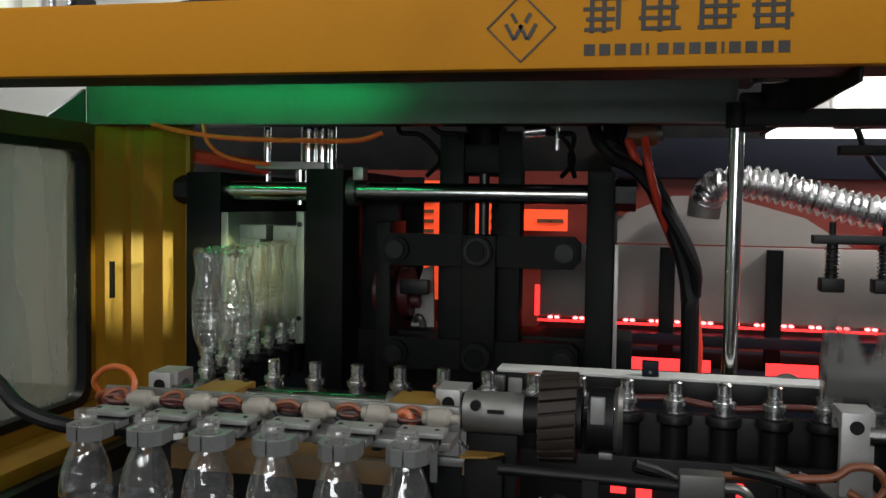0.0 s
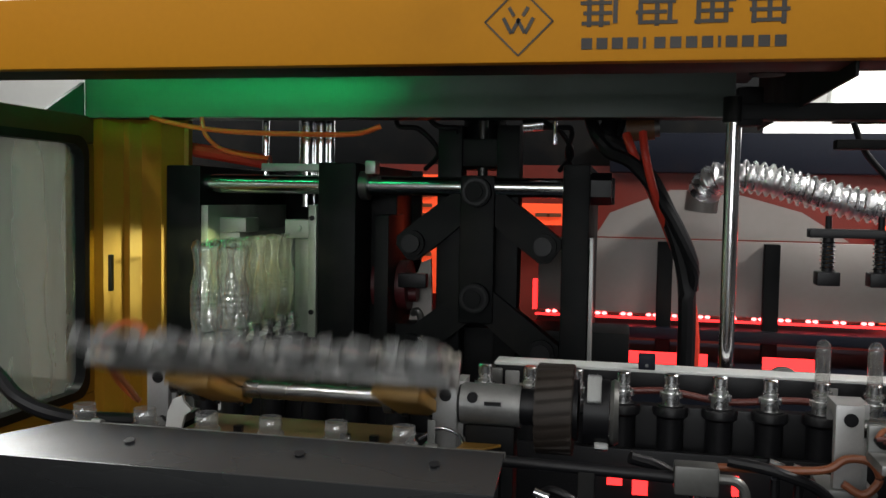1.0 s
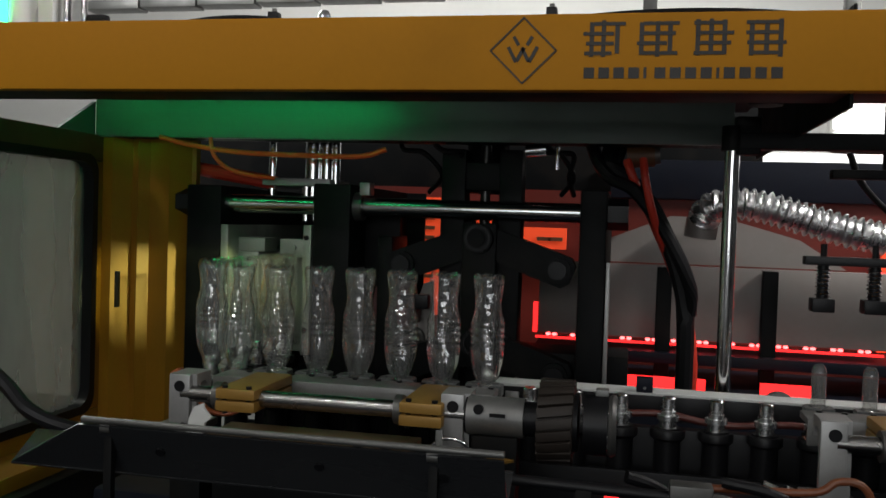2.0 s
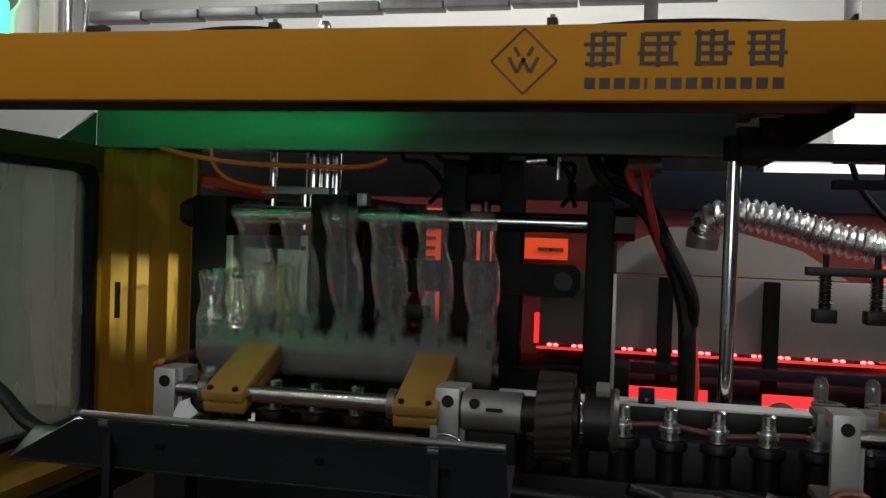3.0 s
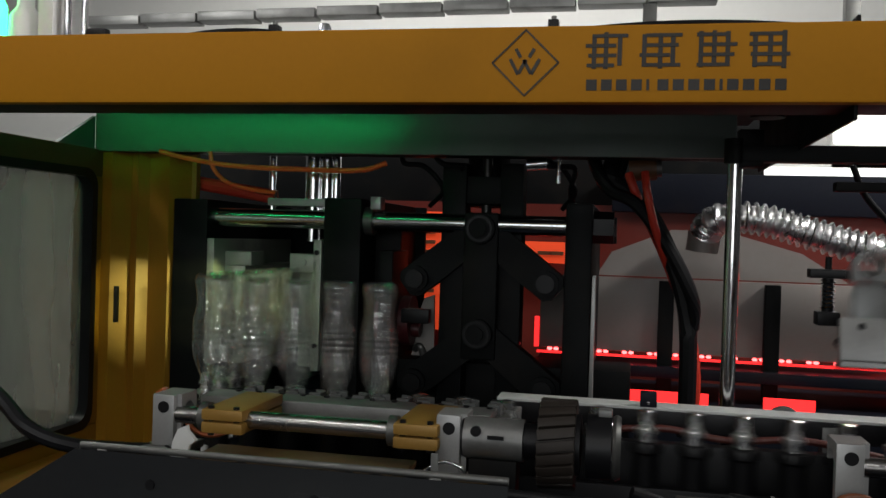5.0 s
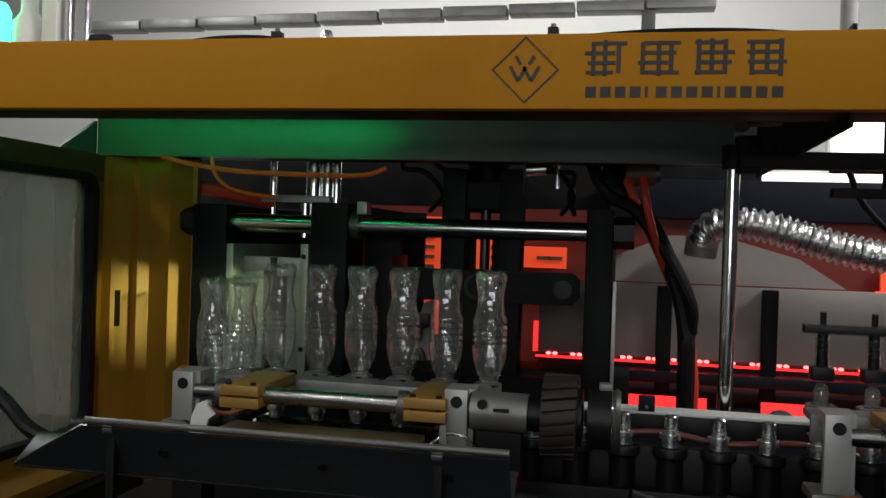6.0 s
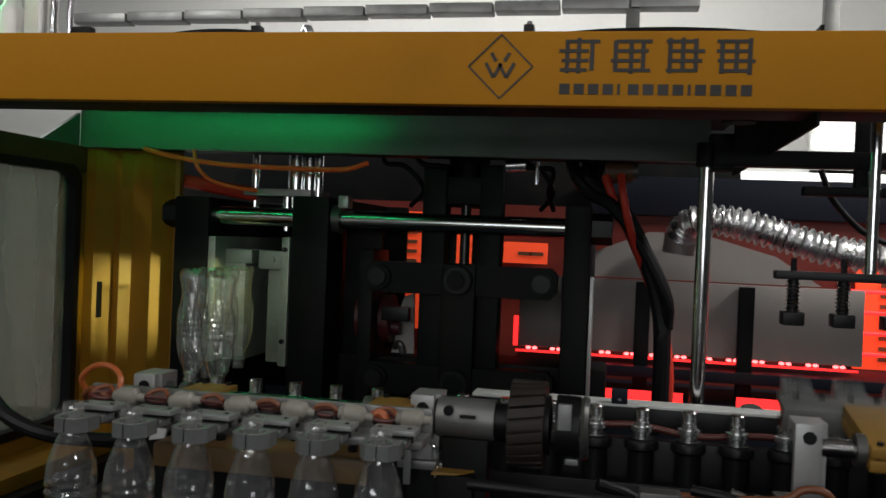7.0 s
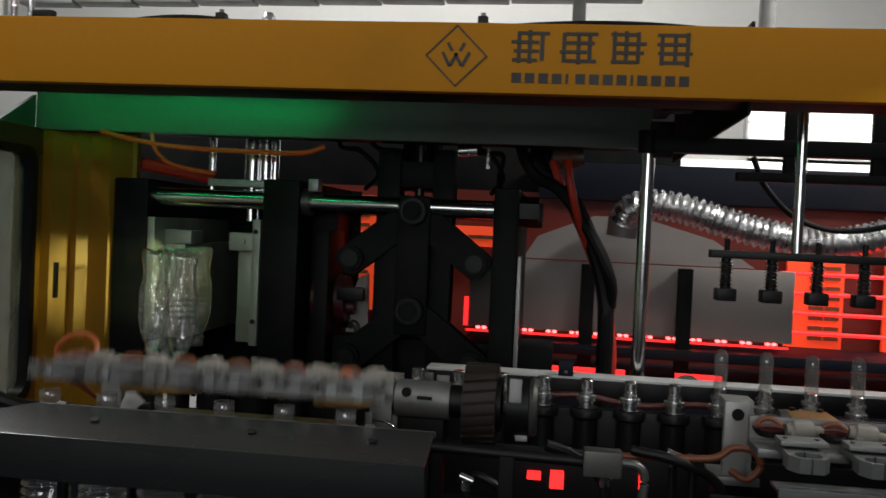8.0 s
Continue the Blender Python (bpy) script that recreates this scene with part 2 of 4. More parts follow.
ACRYLIC = clear("streaky_acrylic", (0.75, 0.76, 0.72), 0.3, 0.16, 0.12, 4, haze=0.42, haze_colour=(0.5, 0.51, 0.49), reflection_streaks=True)


# ---- mesh tools ----
def box(bm, x0, x1, y0, y1, z0, z1, bevel=0.0, m=None):
    made = bmesh.ops.create_cube(bm, size=1.0)["verts"]
    at = Matrix.Translation(((x0 + x1) / 2, (y0 + y1) / 2, (z0 + z1) / 2)) @ Matrix.Diagonal((abs(x1 - x0), abs(y1 - y0), abs(z1 - z0), 1))
    bmesh.ops.transform(bm, matrix=(m @ at) if m else at, verts=made)
    if bevel:
        edges = list({e for v in made for e in v.link_edges})
        bmesh.ops.bevel(bm, geom=edges, offset=bevel, segments=2, profile=0.6, affect="EDGES")
    return bm


def rod(bm, a, b, r, r2=None, n=20, caps=True):
    a, b = Vector(a), Vector(b)
    turn = (b - a).to_track_quat("Z", "Y").to_matrix().to_4x4()
    bmesh.ops.create_cone(bm, cap_ends=caps, segments=n, radius1=r, radius2=r if r2 is None else r2, depth=(b - a).length,
                          matrix=Matrix.Translation((a + b) / 2) @ turn)
    return bm


def lathe(bm, profile, n=24, m=None):
    """Turn (radius, height) pairs round z."""
    rings = []
    for r, z in profile:
        ring = [bm.verts.new((r * math.cos(2 * math.pi * i / n), r * math.sin(2 * math.pi * i / n), z)) for i in range(n)]
        rings.append(ring)
    for a, b in zip(rings, rings[1:]):
        for i in range(n):
            bm.faces.new((a[i], a[(i + 1) % n], b[(i + 1) % n], b[i]))
    if m:
        bmesh.ops.transform(bm, matrix=m, verts=[v for ring in rings for v in ring])
    return bm


def spline(points, per=8):
    pts = [Vector(p) for p in points]
    pts = [2 * pts[0] - pts[1]] + pts + [2 * pts[-1] - pts[-2]]
    out = []
    for i in range(1, len(pts) - 2):
        p0, p1, p2, p3 = pts[i - 1:i + 3]
        for k in range(per):
            t = k / per
            out.append(0.5 * (2 * p1 + (p2 - p0) * t + (2 * p0 - 5 * p1 + 4 * p2 - p3) * t * t + (3 * p1 - p0 - 3 * p2 + p3) * t ** 3))
    return out + [pts[-2]]


def tube(bm, points, r, n=10, per=8, ribs=None):
    """A hose along a smooth line; ribs: (length of one rib, depth)."""
    line = spline(points, per)
    length, rings, up = 0.0, [], Vector((0.01, 0.02, 1))
    for i, p in enumerate(line):
        d = (line[min(i + 1, len(line) - 1)] - line[max(i - 1, 0)]).normalized()
        side = d.cross(up)
        if side.length < 0.05:
            side = d.cross(Vector((1, 0, 0)))
        side.normalize()
        top = side.cross(d)
        if i:
            length += (p - line[i - 1]).length
        rr = r + (ribs[1] * (2 * abs(math.sin(math.pi * length / ribs[0])) ** 1.6 - 1) if ribs else 0)
        rings.append([bm.verts.new(p + rr * (math.cos(2 * math.pi * k / n) * side + math.sin(2 * math.pi * k / n) * top)) for k in range(n)])
    for a, b in zip(rings, rings[1:]):
        for k in range(n):
            bm.faces.new((a[k], a[(k + 1) % n], b[(k + 1) % n], b[k]))
    bm.faces.new(rings[0][::-1])
    bm.faces.new(rings[-1])
    return bm


def slab(bm, outline, axis, a, b):
    """A flat outline of (u, v) pairs, given thickness from a to b along the axis ('x': u=y v=z, 'y': u=x v=z, 'z': u=x v=y)."""
    def at(u, v, w):
        return {"x": (w, u, v), "y": (u, w, v), "z": (u, v, w)}[axis]
    one = [bm.verts.new(at(u, v, a)) for u, v in outline]
    two = [bm.verts.new(at(u, v, b)) for u, v in outline]
    bm.faces.new(one)
    bm.faces.new(two[::-1])
    for i in range(len(outline)):
        j = (i + 1) % len(outline)
        bm.faces.new((one[j], one[i], two[i], two[j]))
    return bm


def part(name, bm, mat, parent=None, label="", smooth=35):
    bmesh.ops.recalc_face_normals(bm, faces=bm.faces)
    me = bpy.data.meshes.new(name)
    bm.to_mesh(me)
    bm.free()
    me.materials.append(mat)
    if smooth:
        me.shade_smooth()
        me.set_sharp_from_angle(angle=radians(smooth))
    ob = new(name, me)
    ob.parent = parent
    return tagged(ob, label)


def B():
    return bmesh.new()


def thing(name, label, category, group="", at=(0, 0, 0)):
    ob = new(name)
    ob.empty_display_size = 0.05
    ob.location = at
    return tagged(ob, label, category, group)


def setting(name, bm, mat, label, category):
    return tagged(part(name, bm, mat, None, label), "", category, "", "structure")


# ---- the hall ----
setting("floor", box(B(), -5, 6, -5, 5, -0.1, 0), FLOOR, "grey worn concrete factory hall floor", "floor")
setting("wall_north", box(B(), -5, 6, 4.0, 4.2, 0, 3.4), WALL, "pale grey painted factory hall wall", "wall")
# unseen walls and ceiling are coloured dark so glossy parts mirror little light
setting("wall_south", box(B(), -5, 6, -5.2, -5.0, 0, 3.4), HALL_DARK, "unseen factory hall wall, darkened in colour to keep reflections dark", "wall")
setting("wall_west", box(B(), -5.2, -5, -5, 4, 0, 3.4), HALL_DARK, "unseen factory hall wall, darkened in colour to keep reflections dark", "wall")
setting("wall_east", box(B(), 6, 6.2, -5, 4, 0, 3.4), HALL_DARK, "unseen factory hall wall, darkened in colour to keep reflections dark", "wall")
setting("ceiling", box(B(), -5.2, 6.2, -5.2, 4.2, 3.4, 3.5), HALL_DARK, "unseen factory hall ceiling, darkened in colour to keep reflections dark", "ceiling")

# unseen window frame, added to go with the front fill lamp
window = setting("added_window", box(B(), -0.78, 1.78, -4.995, -4.96, 1.12, 1.18, 0.004), WALL, "unseen added white window frame around the front fill lamp", "window")
for x0, x1, z0, z1 in ((-0.78, 1.78, 2.32, 2.38), (-0.78, -0.72, 1.18, 2.32), (1.72, 1.78, 1.18, 2.32), (0.47, 0.53, 1.18, 2.32)):
    part("added_window_frame", box(B(), x0, x1, -4.995, -4.96, z0, z1, 0.004), WALL, window)

# cable tray along the wall behind the machine
tray_run = thing("cable_tray", "grey perforated steel cable tray hung behind the machine", "cable tray", at=(0, 2.5, 2.29))
for k in range(10):
    part("tray_section", box(B(), -2.05 + 0.3 * k, -1.76 + 0.3 * k, -0.05, 0.05, -0.02 + 0.006 * k, 0.025 + 0.006 * k, 0.004), ALLOY, tray_run)
for x in (0.66, 1.48):
    post = thing("support_post", "slim grey steel post behind the machine", "post", "posts behind the machine", at=(x, 2.5, 0))
    part("tube", box(B(), -0.03, 0.03, -0.03, 0.03, 0, 3.4, 0.004), GUNMETAL, post)
    part("foot", box(B(), -0.08, 0.08, -0.08, 0.08, 0, 0.012), GUNMETAL, post)

# bright light fixtures seen under the roof, far behind
for x, z, n in ((1.98, 1.75, 3), (3.2, 1.75, 3), (1.62, 1.585, 1), (2.84, 1.585, 1)):
    fixture = thing("light_fixture", "white glowing fluorescent light fixture behind the machine", "lamp", "light fixtures behind the machine", at=(x, 2.4, z))
    part("housing", box(B(), -0.58, 0.58, 0.035, 0.10, -0.06 * n, 0.06 * n, 0.01), WALL, fixture)
    for k in range(n):
        part("tube", rod(B(), (-0.57, 0.0, -0.075 + 0.075 * k if n > 1 else 0.0), (0.57, 0.0, -0.075 + 0.075 * k if n > 1 else 0.0), 0.033), TUBE_LIGHT, fixture, "glowing white tube")
    for d in (-0.5, 0.5):
        part("stand", box(B(), d - 0.01, d + 0.01, 0.05, 0.08, -z, -0.06 * n, 0.0), GUNMETAL, fixture)

# ---- machine housing ----
hood = thing("machine_hood", "orange painted hood beam with black printed sign", "machine hood", at=(0, -0.246, 1.478))
part("front_panel", box(B(), -1.1, 1.75, 0, 0.025, 0, 0.107, 0.004), ORANGE, hood)
part("lower_lip", box(B(), -1.1, 1.75, 0.026, 0.135, 0.002, 0.012, 0.002), DARK, hood, "dark steel underside")
part("top_plate", box(B(), -1.1, 1.75, 0.026, 0.20, 0.088, 0.098, 0.002), ORANGE, hood)
for a, b in (((0.4555, 1.5795), (0.502, 1.5335)), ((0.502, 1.5335), (0.4555, 1.4875)), ((0.4555, 1.4875), (0.409, 1.5335)), ((0.409, 1.5335), (0.4555, 1.5795))):
    d = Vector((b[0] - a[0], 0, b[1] - a[1]))
    m = Matrix.Translation(((a[0] + b[0]) / 2, -0.0008, (a[1] + b[1]) / 2 - 1.478)) @ pose(0, 0, 0, 0, -math.degrees(math.atan2(d.z, d.x)), 0)
    part("sign_edge", box(B(), -0.033, 0.033, -0.0008, 0.0012, -0.0012, 0.0012, 0, m), PRINT, hood)
for x, z, lean, size in ((0.440, 0.05, 28, 0.024), (0.470, 0.05, -28, 0.024), (0.4455, 0.069, 30, 0.014), (0.4645, 0.069, -30, 0.014), (0.4515, 0.05, -28, 0.022), (0.4585, 0.05, 28, 0.022)):
    m = Matrix.Translation((x, -0.0008, z)) @ pose(0, 0, 0, 0, -lean, 0)
    part("sign_mark", box(B(), -0.0024, 0.0024, -0.0008, 0.0012, -size / 2, size / 2, 0, m), PRINT, hood)
random.seed(4)
for k in range(4):
    x0 = 0.538 + 0.0715 * k
    for j in range(4):
        z = 0.051 + 0.0135 * j
        x1, w = x0 + random.uniform(0, 0.012), random.uniform(0.036, 0.05)
        part("sign_bar", box(B(), x1, x1 + w, -0.0016, 0.0012, z - 0.0024, z + 0.0024), PRINT, hood)
    for j in range(3):
        x1 = x0 + 0.008 + 0.019 * j + random.uniform(-0.003, 0.003)
        part("sign_bar", box(B(), x1, x1 + 0.006, -0.0012, 0.0012, 0.045 + random.uniform(0, 0.006), 0.097 - random.uniform(0, 0.006)), PRINT, hood)
x = 0.541
for k in range(14):
    w = 0.0145 if k not in (4, 9) else 0.004
    if k == 5:
        x += 0.005
    part("sign_bar", box(B(), x, x + w, -0.0012, 0.0012, 0.0165, 0.0315), PRINT, hood)
    x += w + 0.0058

# things on top of the hood
for x in (0.049, 0.487):
    knob = thing("clamp_knob", "small black clamp on top of the hood", "clamp", "clamps on the hood", at=(x, -0.17, 1.576))
    part("block", box(B(), -0.008, 0.008, -0.01, 0.01, 0, 0.035, 0.002), BLACK, knob)
    part("bolt", rod(B(), (0, 0, 0.03), (0, 0, 0.041), 0.004), GUNMETAL, knob)
for x0, x1 in ((-0.16, 0.13), (0.44, 0.93)):
    strip = thing("toothed_belt", "black toothed rubber belt lying on the hood", "belt", "belts on the hood", at=(0, -0.17, 1.576))
    n = 40
    bm = B()
    line = [(x0 + (x1 - x0) * i / n, 0, 0.004 + 0.022 * math.sin(math.pi * i / n) ** 0.7) for i in range(n + 1)]
    tube(bm, line, 0.006, 6, 2)
    part("band", bm, BLACK, strip)
vial = thing("air_breather", "small clear plastic air breather on the hood", "valve", at=(0.10, -0.08, 1.576))
part("cup", lathe(B(), [(0.0, 0.0), (0.011, 0.0), (0.011, 0.05), (0.007, 0.058), (0.0, 0.058)], 16), CHROME, vial)

beacon = thing("signal_lamp", "green glowing signal lamp on top of the machine", "lamp", at=(-0.60, 0.0, 1.612))
part("base", rod(B(), (0, 0, 0), (0, 0, 0.03), 0.03), WHITE_PAINT, beacon)
part("glass", lathe(B(), [(0.0, 0.11), (0.02, 0.105), (0.028, 0.09), (0.028, 0.03), (0.0, 0.03)], 20), GREEN_GLOW, beacon, "glowing green glass")
filters = thing("air_filter", "white air filter unit on top of the machine", "air filter", at=(-0.48, 0.02, 1.612))
part("bowl", lathe(B(), [(0.0, 0.0), (0.014, 0.0), (0.03, 0.02), (0.03, 0.07), (0.016, 0.09), (0.016, 0.16), (0.0, 0.16)], 20, Matrix.Translation((-0.06, 0, 0))), WHITE_PAINT, filters)
part("housing", box(B(), -0.02, 0.012, -0.02, 0.02, 0.0, 0.20, 0.003), WHITE_PAINT, filters)
part("rod", rod(B(), (0.03, 0, 0), (0.03, 0, 0.20), 0.008), CHROME, filters)
part("rod", rod(B(), (0.066, 0, 0), (0.066, 0, 0.20), 0.006), CHROME, filters)
part("clip", box(B(), 0.075, 0.115, -0.01, 0.01, 0.025, 0.045, 0.004), BLACK, filters)
green_tube = thing("signal_tube", "green glowing signal light tube under the machine roof", "lamp", at=(-0.28, 0.22, 1.566))
part("tube", rod(B(), (-0.24, 0, 0), (0.36, 0, 0), 0.007), GREEN_GLOW, green_tube, "glowing green tube")
for x in (-0.22, 0.34):
    part("holder", box(B(), x - 0.008, x + 0.008, -0.008, 0.008, 0.008, 0.034, 0.002), BLACK, green_tube)
beam = thing("cross_beam", "grey green painted cross beam above the clamp", "beam", at=(0, 0.47, 1.47))
part("face", box(B(), -0.68, 0.82, 0.0, 0.02, 0.0, 0.13, 0.003), GREENISH, beam)
part("flange", box(B(), -0.68, 0.82, 0.02, 0.08, 0.0, 0.01, 0.002), DARK, beam)
gusset = B()
slab(gusset, [(-0.15, 0.003), (0.0, 0.003), (0.0, 0.085)], "x", -0.69, -0.68)
part("gusset", gusset, GREENISH, beam)
roof = thing("machine_roof", "dark steel roof sheet over the machine", "roof", at=(0, 0, 1.60))
part("sheet", box(B(), -0.74, 0.90, -0.05, 0.95, 0.0, 0.012, 0.002), DARK, roof)
part("end_sheet", box(B(), 0.895, 0.90, -0.215, 0.70, -0.14, 0.0, 0.001), DARK, roof)

# left side door
door = thing("side_door", "orange framed machine side door with a grey acrylic window", "door", at=(-0.70, 0, 0))
# browner and darker than the other door rails
part("top_rail", box(B(), -0.02, 0.03, -1.3, 0.50, 1.408, 1.475, 0.006), BROWN, door, "brown top rail")
part("bottom_rail", box(B(), -0.02, 0.03, -1.3, 0.50, 0.70, 0.80, 0.006), YELLOW, door)
part("hinge_stile", box(B(), -0.02, 0.03, 0.447, 0.50, 0.80, 1.408, 0.006), YELLOW, door)
ring = B()
corner = []
for cy, cz, a0 in ((0.40, 1.36, 0), (-1.2, 1.36, 90), (-1.2, 0.86, 180), (0.40, 0.86, 270)):
    for k in range(7):
        a = radians(a0 + 15 * k)
        corner.append((cy + 0.045 * math.cos(a), cz + 0.045 * math.sin(a)))
outer = [(cy + 0.02 * (1 if cy > 0 else -1), cz + 0.02 * (1 if cz > 1.1 else -1)) for cy, cz in corner]
va = [[ring.verts.new((w, u, v)) for u, v in o] for w in (0.0, 0.035) for o in (corner, outer)]
for i in range(len(corner)):
    j = (i + 1) % len(corner)
    ring.faces.new((va[0][i], va[0][j], va[1][j], va[1][i]))
    ring.faces.new((va[2][i], va[3][i], va[3][j], va[2][j]))
    ring.faces.new((va[0][i], va[2][i], va[2][j], va[0][j]))
    ring.faces.new((va[1][i], va[1][j], va[3][j], va[3][i]))
part("rubber_seal", ring, BLACK, door, "black rubber window seal")
part("pane", box(B(), 0.004, 0.009, -1.25, 0.447, 0.81, 1.408), ACRYLIC, door, "grey acrylic pane with streaky reflections put into its haze")
sill = thing("side_sill", "yellow painted steel sill along the machine side", "sill", at=(-0.66, 0, 0.70))
part("plate", box(B(), -0.02, 0.10, -1.3, 0.46, 0.0, 0.06, 0.005), YELLOW, sill)
part("curb", box(B(), 0.10, 0.14, -1.3, 0.46, -0.7, 0.03, 0.005), DARK, sill)

# folded yellow column
column = thing("corner_column", "yellow painted folded steel corner column", "column", at=(-0.70, 0.50, 0))
fold = B()
slab(fold, [(0.0, 0.0), (0.062, -0.02), (0.09, 0.025), (0.118, 0.005), (0.136, 0.03), (0.205, 0.0), (0.238, 0.05), (0.25, 0.05), (0.25, 0.07), (0.0, 0.07)], "z", 0.0, 1.47)
part("sheet", fold, YELLOW, column, smooth=0)
part("handle", box(B(), 0.066, 0.076, -0.01, 0.004, 1.05, 1.14, 0.002), BLACK, column, "dark recessed handle")
part("edge_strip", box(B(), 0.252, 0.275, 0.03, 0.05, 0.0, 1.30, 0.002), GUNMETAL, column, "grey steel edge strip")

# ---- mould clamp ----
clamp = thing("mould_clamp", "black steel toggle mould clamp with chrome tie bars", "machine press", at=(0, 0.50, 0))
carriage = part("end_plate", box(B(), -0.435, -0.345, 0.0, 0.55, 0.80, 1.36, 0.006), DARK, clamp)
part("end_plate", box(B(), 0.515, 0.575, 0.0, 0.55, 0.80, 1.37, 0.006), DARK, carriage)
for y in (0.045, 0.50):
    part("tie_bar", rod(B(), (-0.36, y, 1.318), (0.53, y, 1.318), 0.0225, n=40), POLISHED, carriage, "chrome tie bar")
    for x0, x1 in ((-0.475, -0.435), (0.575, 0.62)):
        part("nut", rod(B(), (x0, y, 1.318), (x1, y, 1.318), 0.036, n=6), BLACK, carriage)
part("strip", box(B(), 0.577, 0.585, 0.0, 0.05, 0.93, 1.21, 0.001), WHITE_METAL, carriage, "bright steel strip")
part("mould_half", box(B(), -0.344, -0.325, 0.0, 0.5, 0.96, 1.265, 0.003), MOULD, carriage, "grey steel mould half")
notch = B()
box(notch, -0.325, -0.27, 0.06, 0.5, 0.96, 1.20, 0.003)
box(notch, -0.325, -0.255, 0.06, 0.14, 1.20, 1.235, 0.003)
part("cavity_block", notch, MOULD, carriage)
platen = part("moving_platen", box(B(), -0.132, -0.04, 0.0, 0.55, 0.80, 1.37, 0.006), DARK, clamp)
part("mould_half", box(B(), -0.155, -0.135, 0.0, 0.5, 0.96, 1.27, 0.003), MOULD, platen, "grey steel mould half")
notch = B()
box(notch, -0.21, -0.155, 0.06, 0.5, 0.96, 1.19, 0.003)
box(notch, -0.225, -0.155, 0.03, 0.09, 1.19, 1.235, 0.003)
rod(notch, (-0.19, 0.024, 1.215), (-0.19, 0.034, 1.215), 0.008)
part("cavity_block", notch, MOULD, platen)
for z in (1.24, 1.02):
    part("bolt", rod(B(), (-0.145, -0.006, z), (-0.145, 0.002, z), 0.006, n=10), BLACK, platen)
part("bush", rod(B(), (-0.04, 0.045, 1.318), (-0.02, 0.045, 1.318), 0.034), GUNMETAL, platen)
part("cover_tab", box(B(), -0.025, 0.0, 0.02, 0.06, 1.345, 1.375, 0.003), WHITE_METAL, platen)
# fixed guide posts and toggle
for x0, x1 in ((0.175, 0.232), (0.312, 0.365)):
    part("guide_post", box(B(), x0, x1, 0.05, 0.12, 0.80, 1.46, 0.004), DARK, clamp)
part("cylinder", rod(B(), (0.27, 0.14, 1.36), (0.27, 0.14, 1.58), 0.05, n=28), DARK, clamp)
part("cylinder_flange", box(B(), 0.19, 0.352, 0.06, 0.2, 1.365, 1.43, 0.004), DARK, clamp)
part("side_plate", box(B(), 0.025, 0.06, 0.05, 0.20, 0.80, 1.25, 0.004), DARK, clamp)
guard = B()
slab(guard, [(0.075, 0.985), (0.135, 0.985), (0.13, 1.14), (0.105, 1.13), (0.092, 1.09), (0.088, 1.04)], "y", 0.2, 0.212)
part("guard", guard, OVEN_GREY, clamp, "pale grey curved guard plate")
motor = rod(B(), (0.0, 0.17, 1.075), (0.085, 0.17, 1.075), 0.062, n=28)
rod(motor, (0.055, 0.165, 1.055), (0.105, 0.165, 1.055), 0.020, n=20)
part("motor", motor, DARK_RED, clamp, "dark red painted motor")
part("fitting", tube(B(), [(0.085, 0.20, 1.0), (0.098, 0.19, 1.01), (0.108, 0.19, 0.99), (0.106, 0.19, 0.93)], 0.009, 10, 6), GUNMETAL, clamp)
crosshead = part("crosshead", box(B(), -0.040, 0.040, 0.02, 0.12, -0.30, 0.037, 0.006), DARK, clamp)
for z in (0.0, -0.24):
    part("pin", rod(B(), (0, -0.002, z), (0, 0.02, z), 0.034, n=28), DARK, crosshead, "dark steel pin")
    part("pin_ring", lathe(B(), [(0.024, -0.003), (0.030, -0.003), (0.030, 0.003), (0.024, 0.003), (0.024, -0.003)], 28, pose(0, -0.003, z, 90, 0, 0)), BLACK, crosshead)
    part("pin_cap", rod(B(), (0, -0.008, z), (0, -0.002, z), 0.016, n=20), DARK, crosshead)
part("piston_rod", rod(B(), (0, 0.09, 0.03), (0, 0.09, 0.24), 0.012), SHAFT_STEEL, crosshead)
LINK = 0.193
links = []
for side in (1, -1):
    for drop in (0.0, 0.24):
        bm = B()
        slab(bm, [(0.034 * side, -0.020), (0.020 * side, -0.036), (-0.05 * side, -0.038), (-LINK * side, -0.034), (-LINK * side, 0.034), (-0.05 * side, 0.036), (0.020 * side, 0.036), (0.034 * side, 0.020)], "y", 0.03, 0.075)
        rod(bm, (0, 0.015, 0), (0, 0.03, 0), 0.030, n=24)
        link = part("toggle_link", bm, DARK, clamp)
        part("pin", rod(B(), (0, 0.004, 0), (0, 0.02, 0), 0.021, n=24), BLACK, link, "dull steel pin")
        links.append((side, drop, link))
part("base_beam", box(B(), -0.05, 0.62, 0.125, 0.3, 0.72, 0.985, 0.005), DARK, clamp)
# dark plates added to block the view of the red oven panel
part("filler_plate", box(B(), -0.035, 0.058, 0.13, 0.145, 0.985, 1.34, 0.003), DARK, clamp)
part("filler_plate", box(B(), 0.158, 0.245, 0.13, 0.145, 0.985, 1.34, 0.003), DARK, clamp)
part("filler_plate", box(B(), 0.285, 0.345, 0.13, 0.145, 0.985, 1.34, 0.003), DARK, clamp)
part("filler_plate", box(B(), 0.246, 0.284, 0.13, 0.145, 0.985, 1.205, 0.003), DARK, clamp)
# added behind the mould so the bright wall stays hidden
part("dark_filler_plate", box(B(), -0.46, 0.02, 0.56, 0.575, 0.80, 1.37, 0.003), DARK, clamp)
part("limit_switch", box(B(), 0.07, 0.14, 0.10, 0.128, 1.075, 1.11, 0.004), BLACK, clamp)

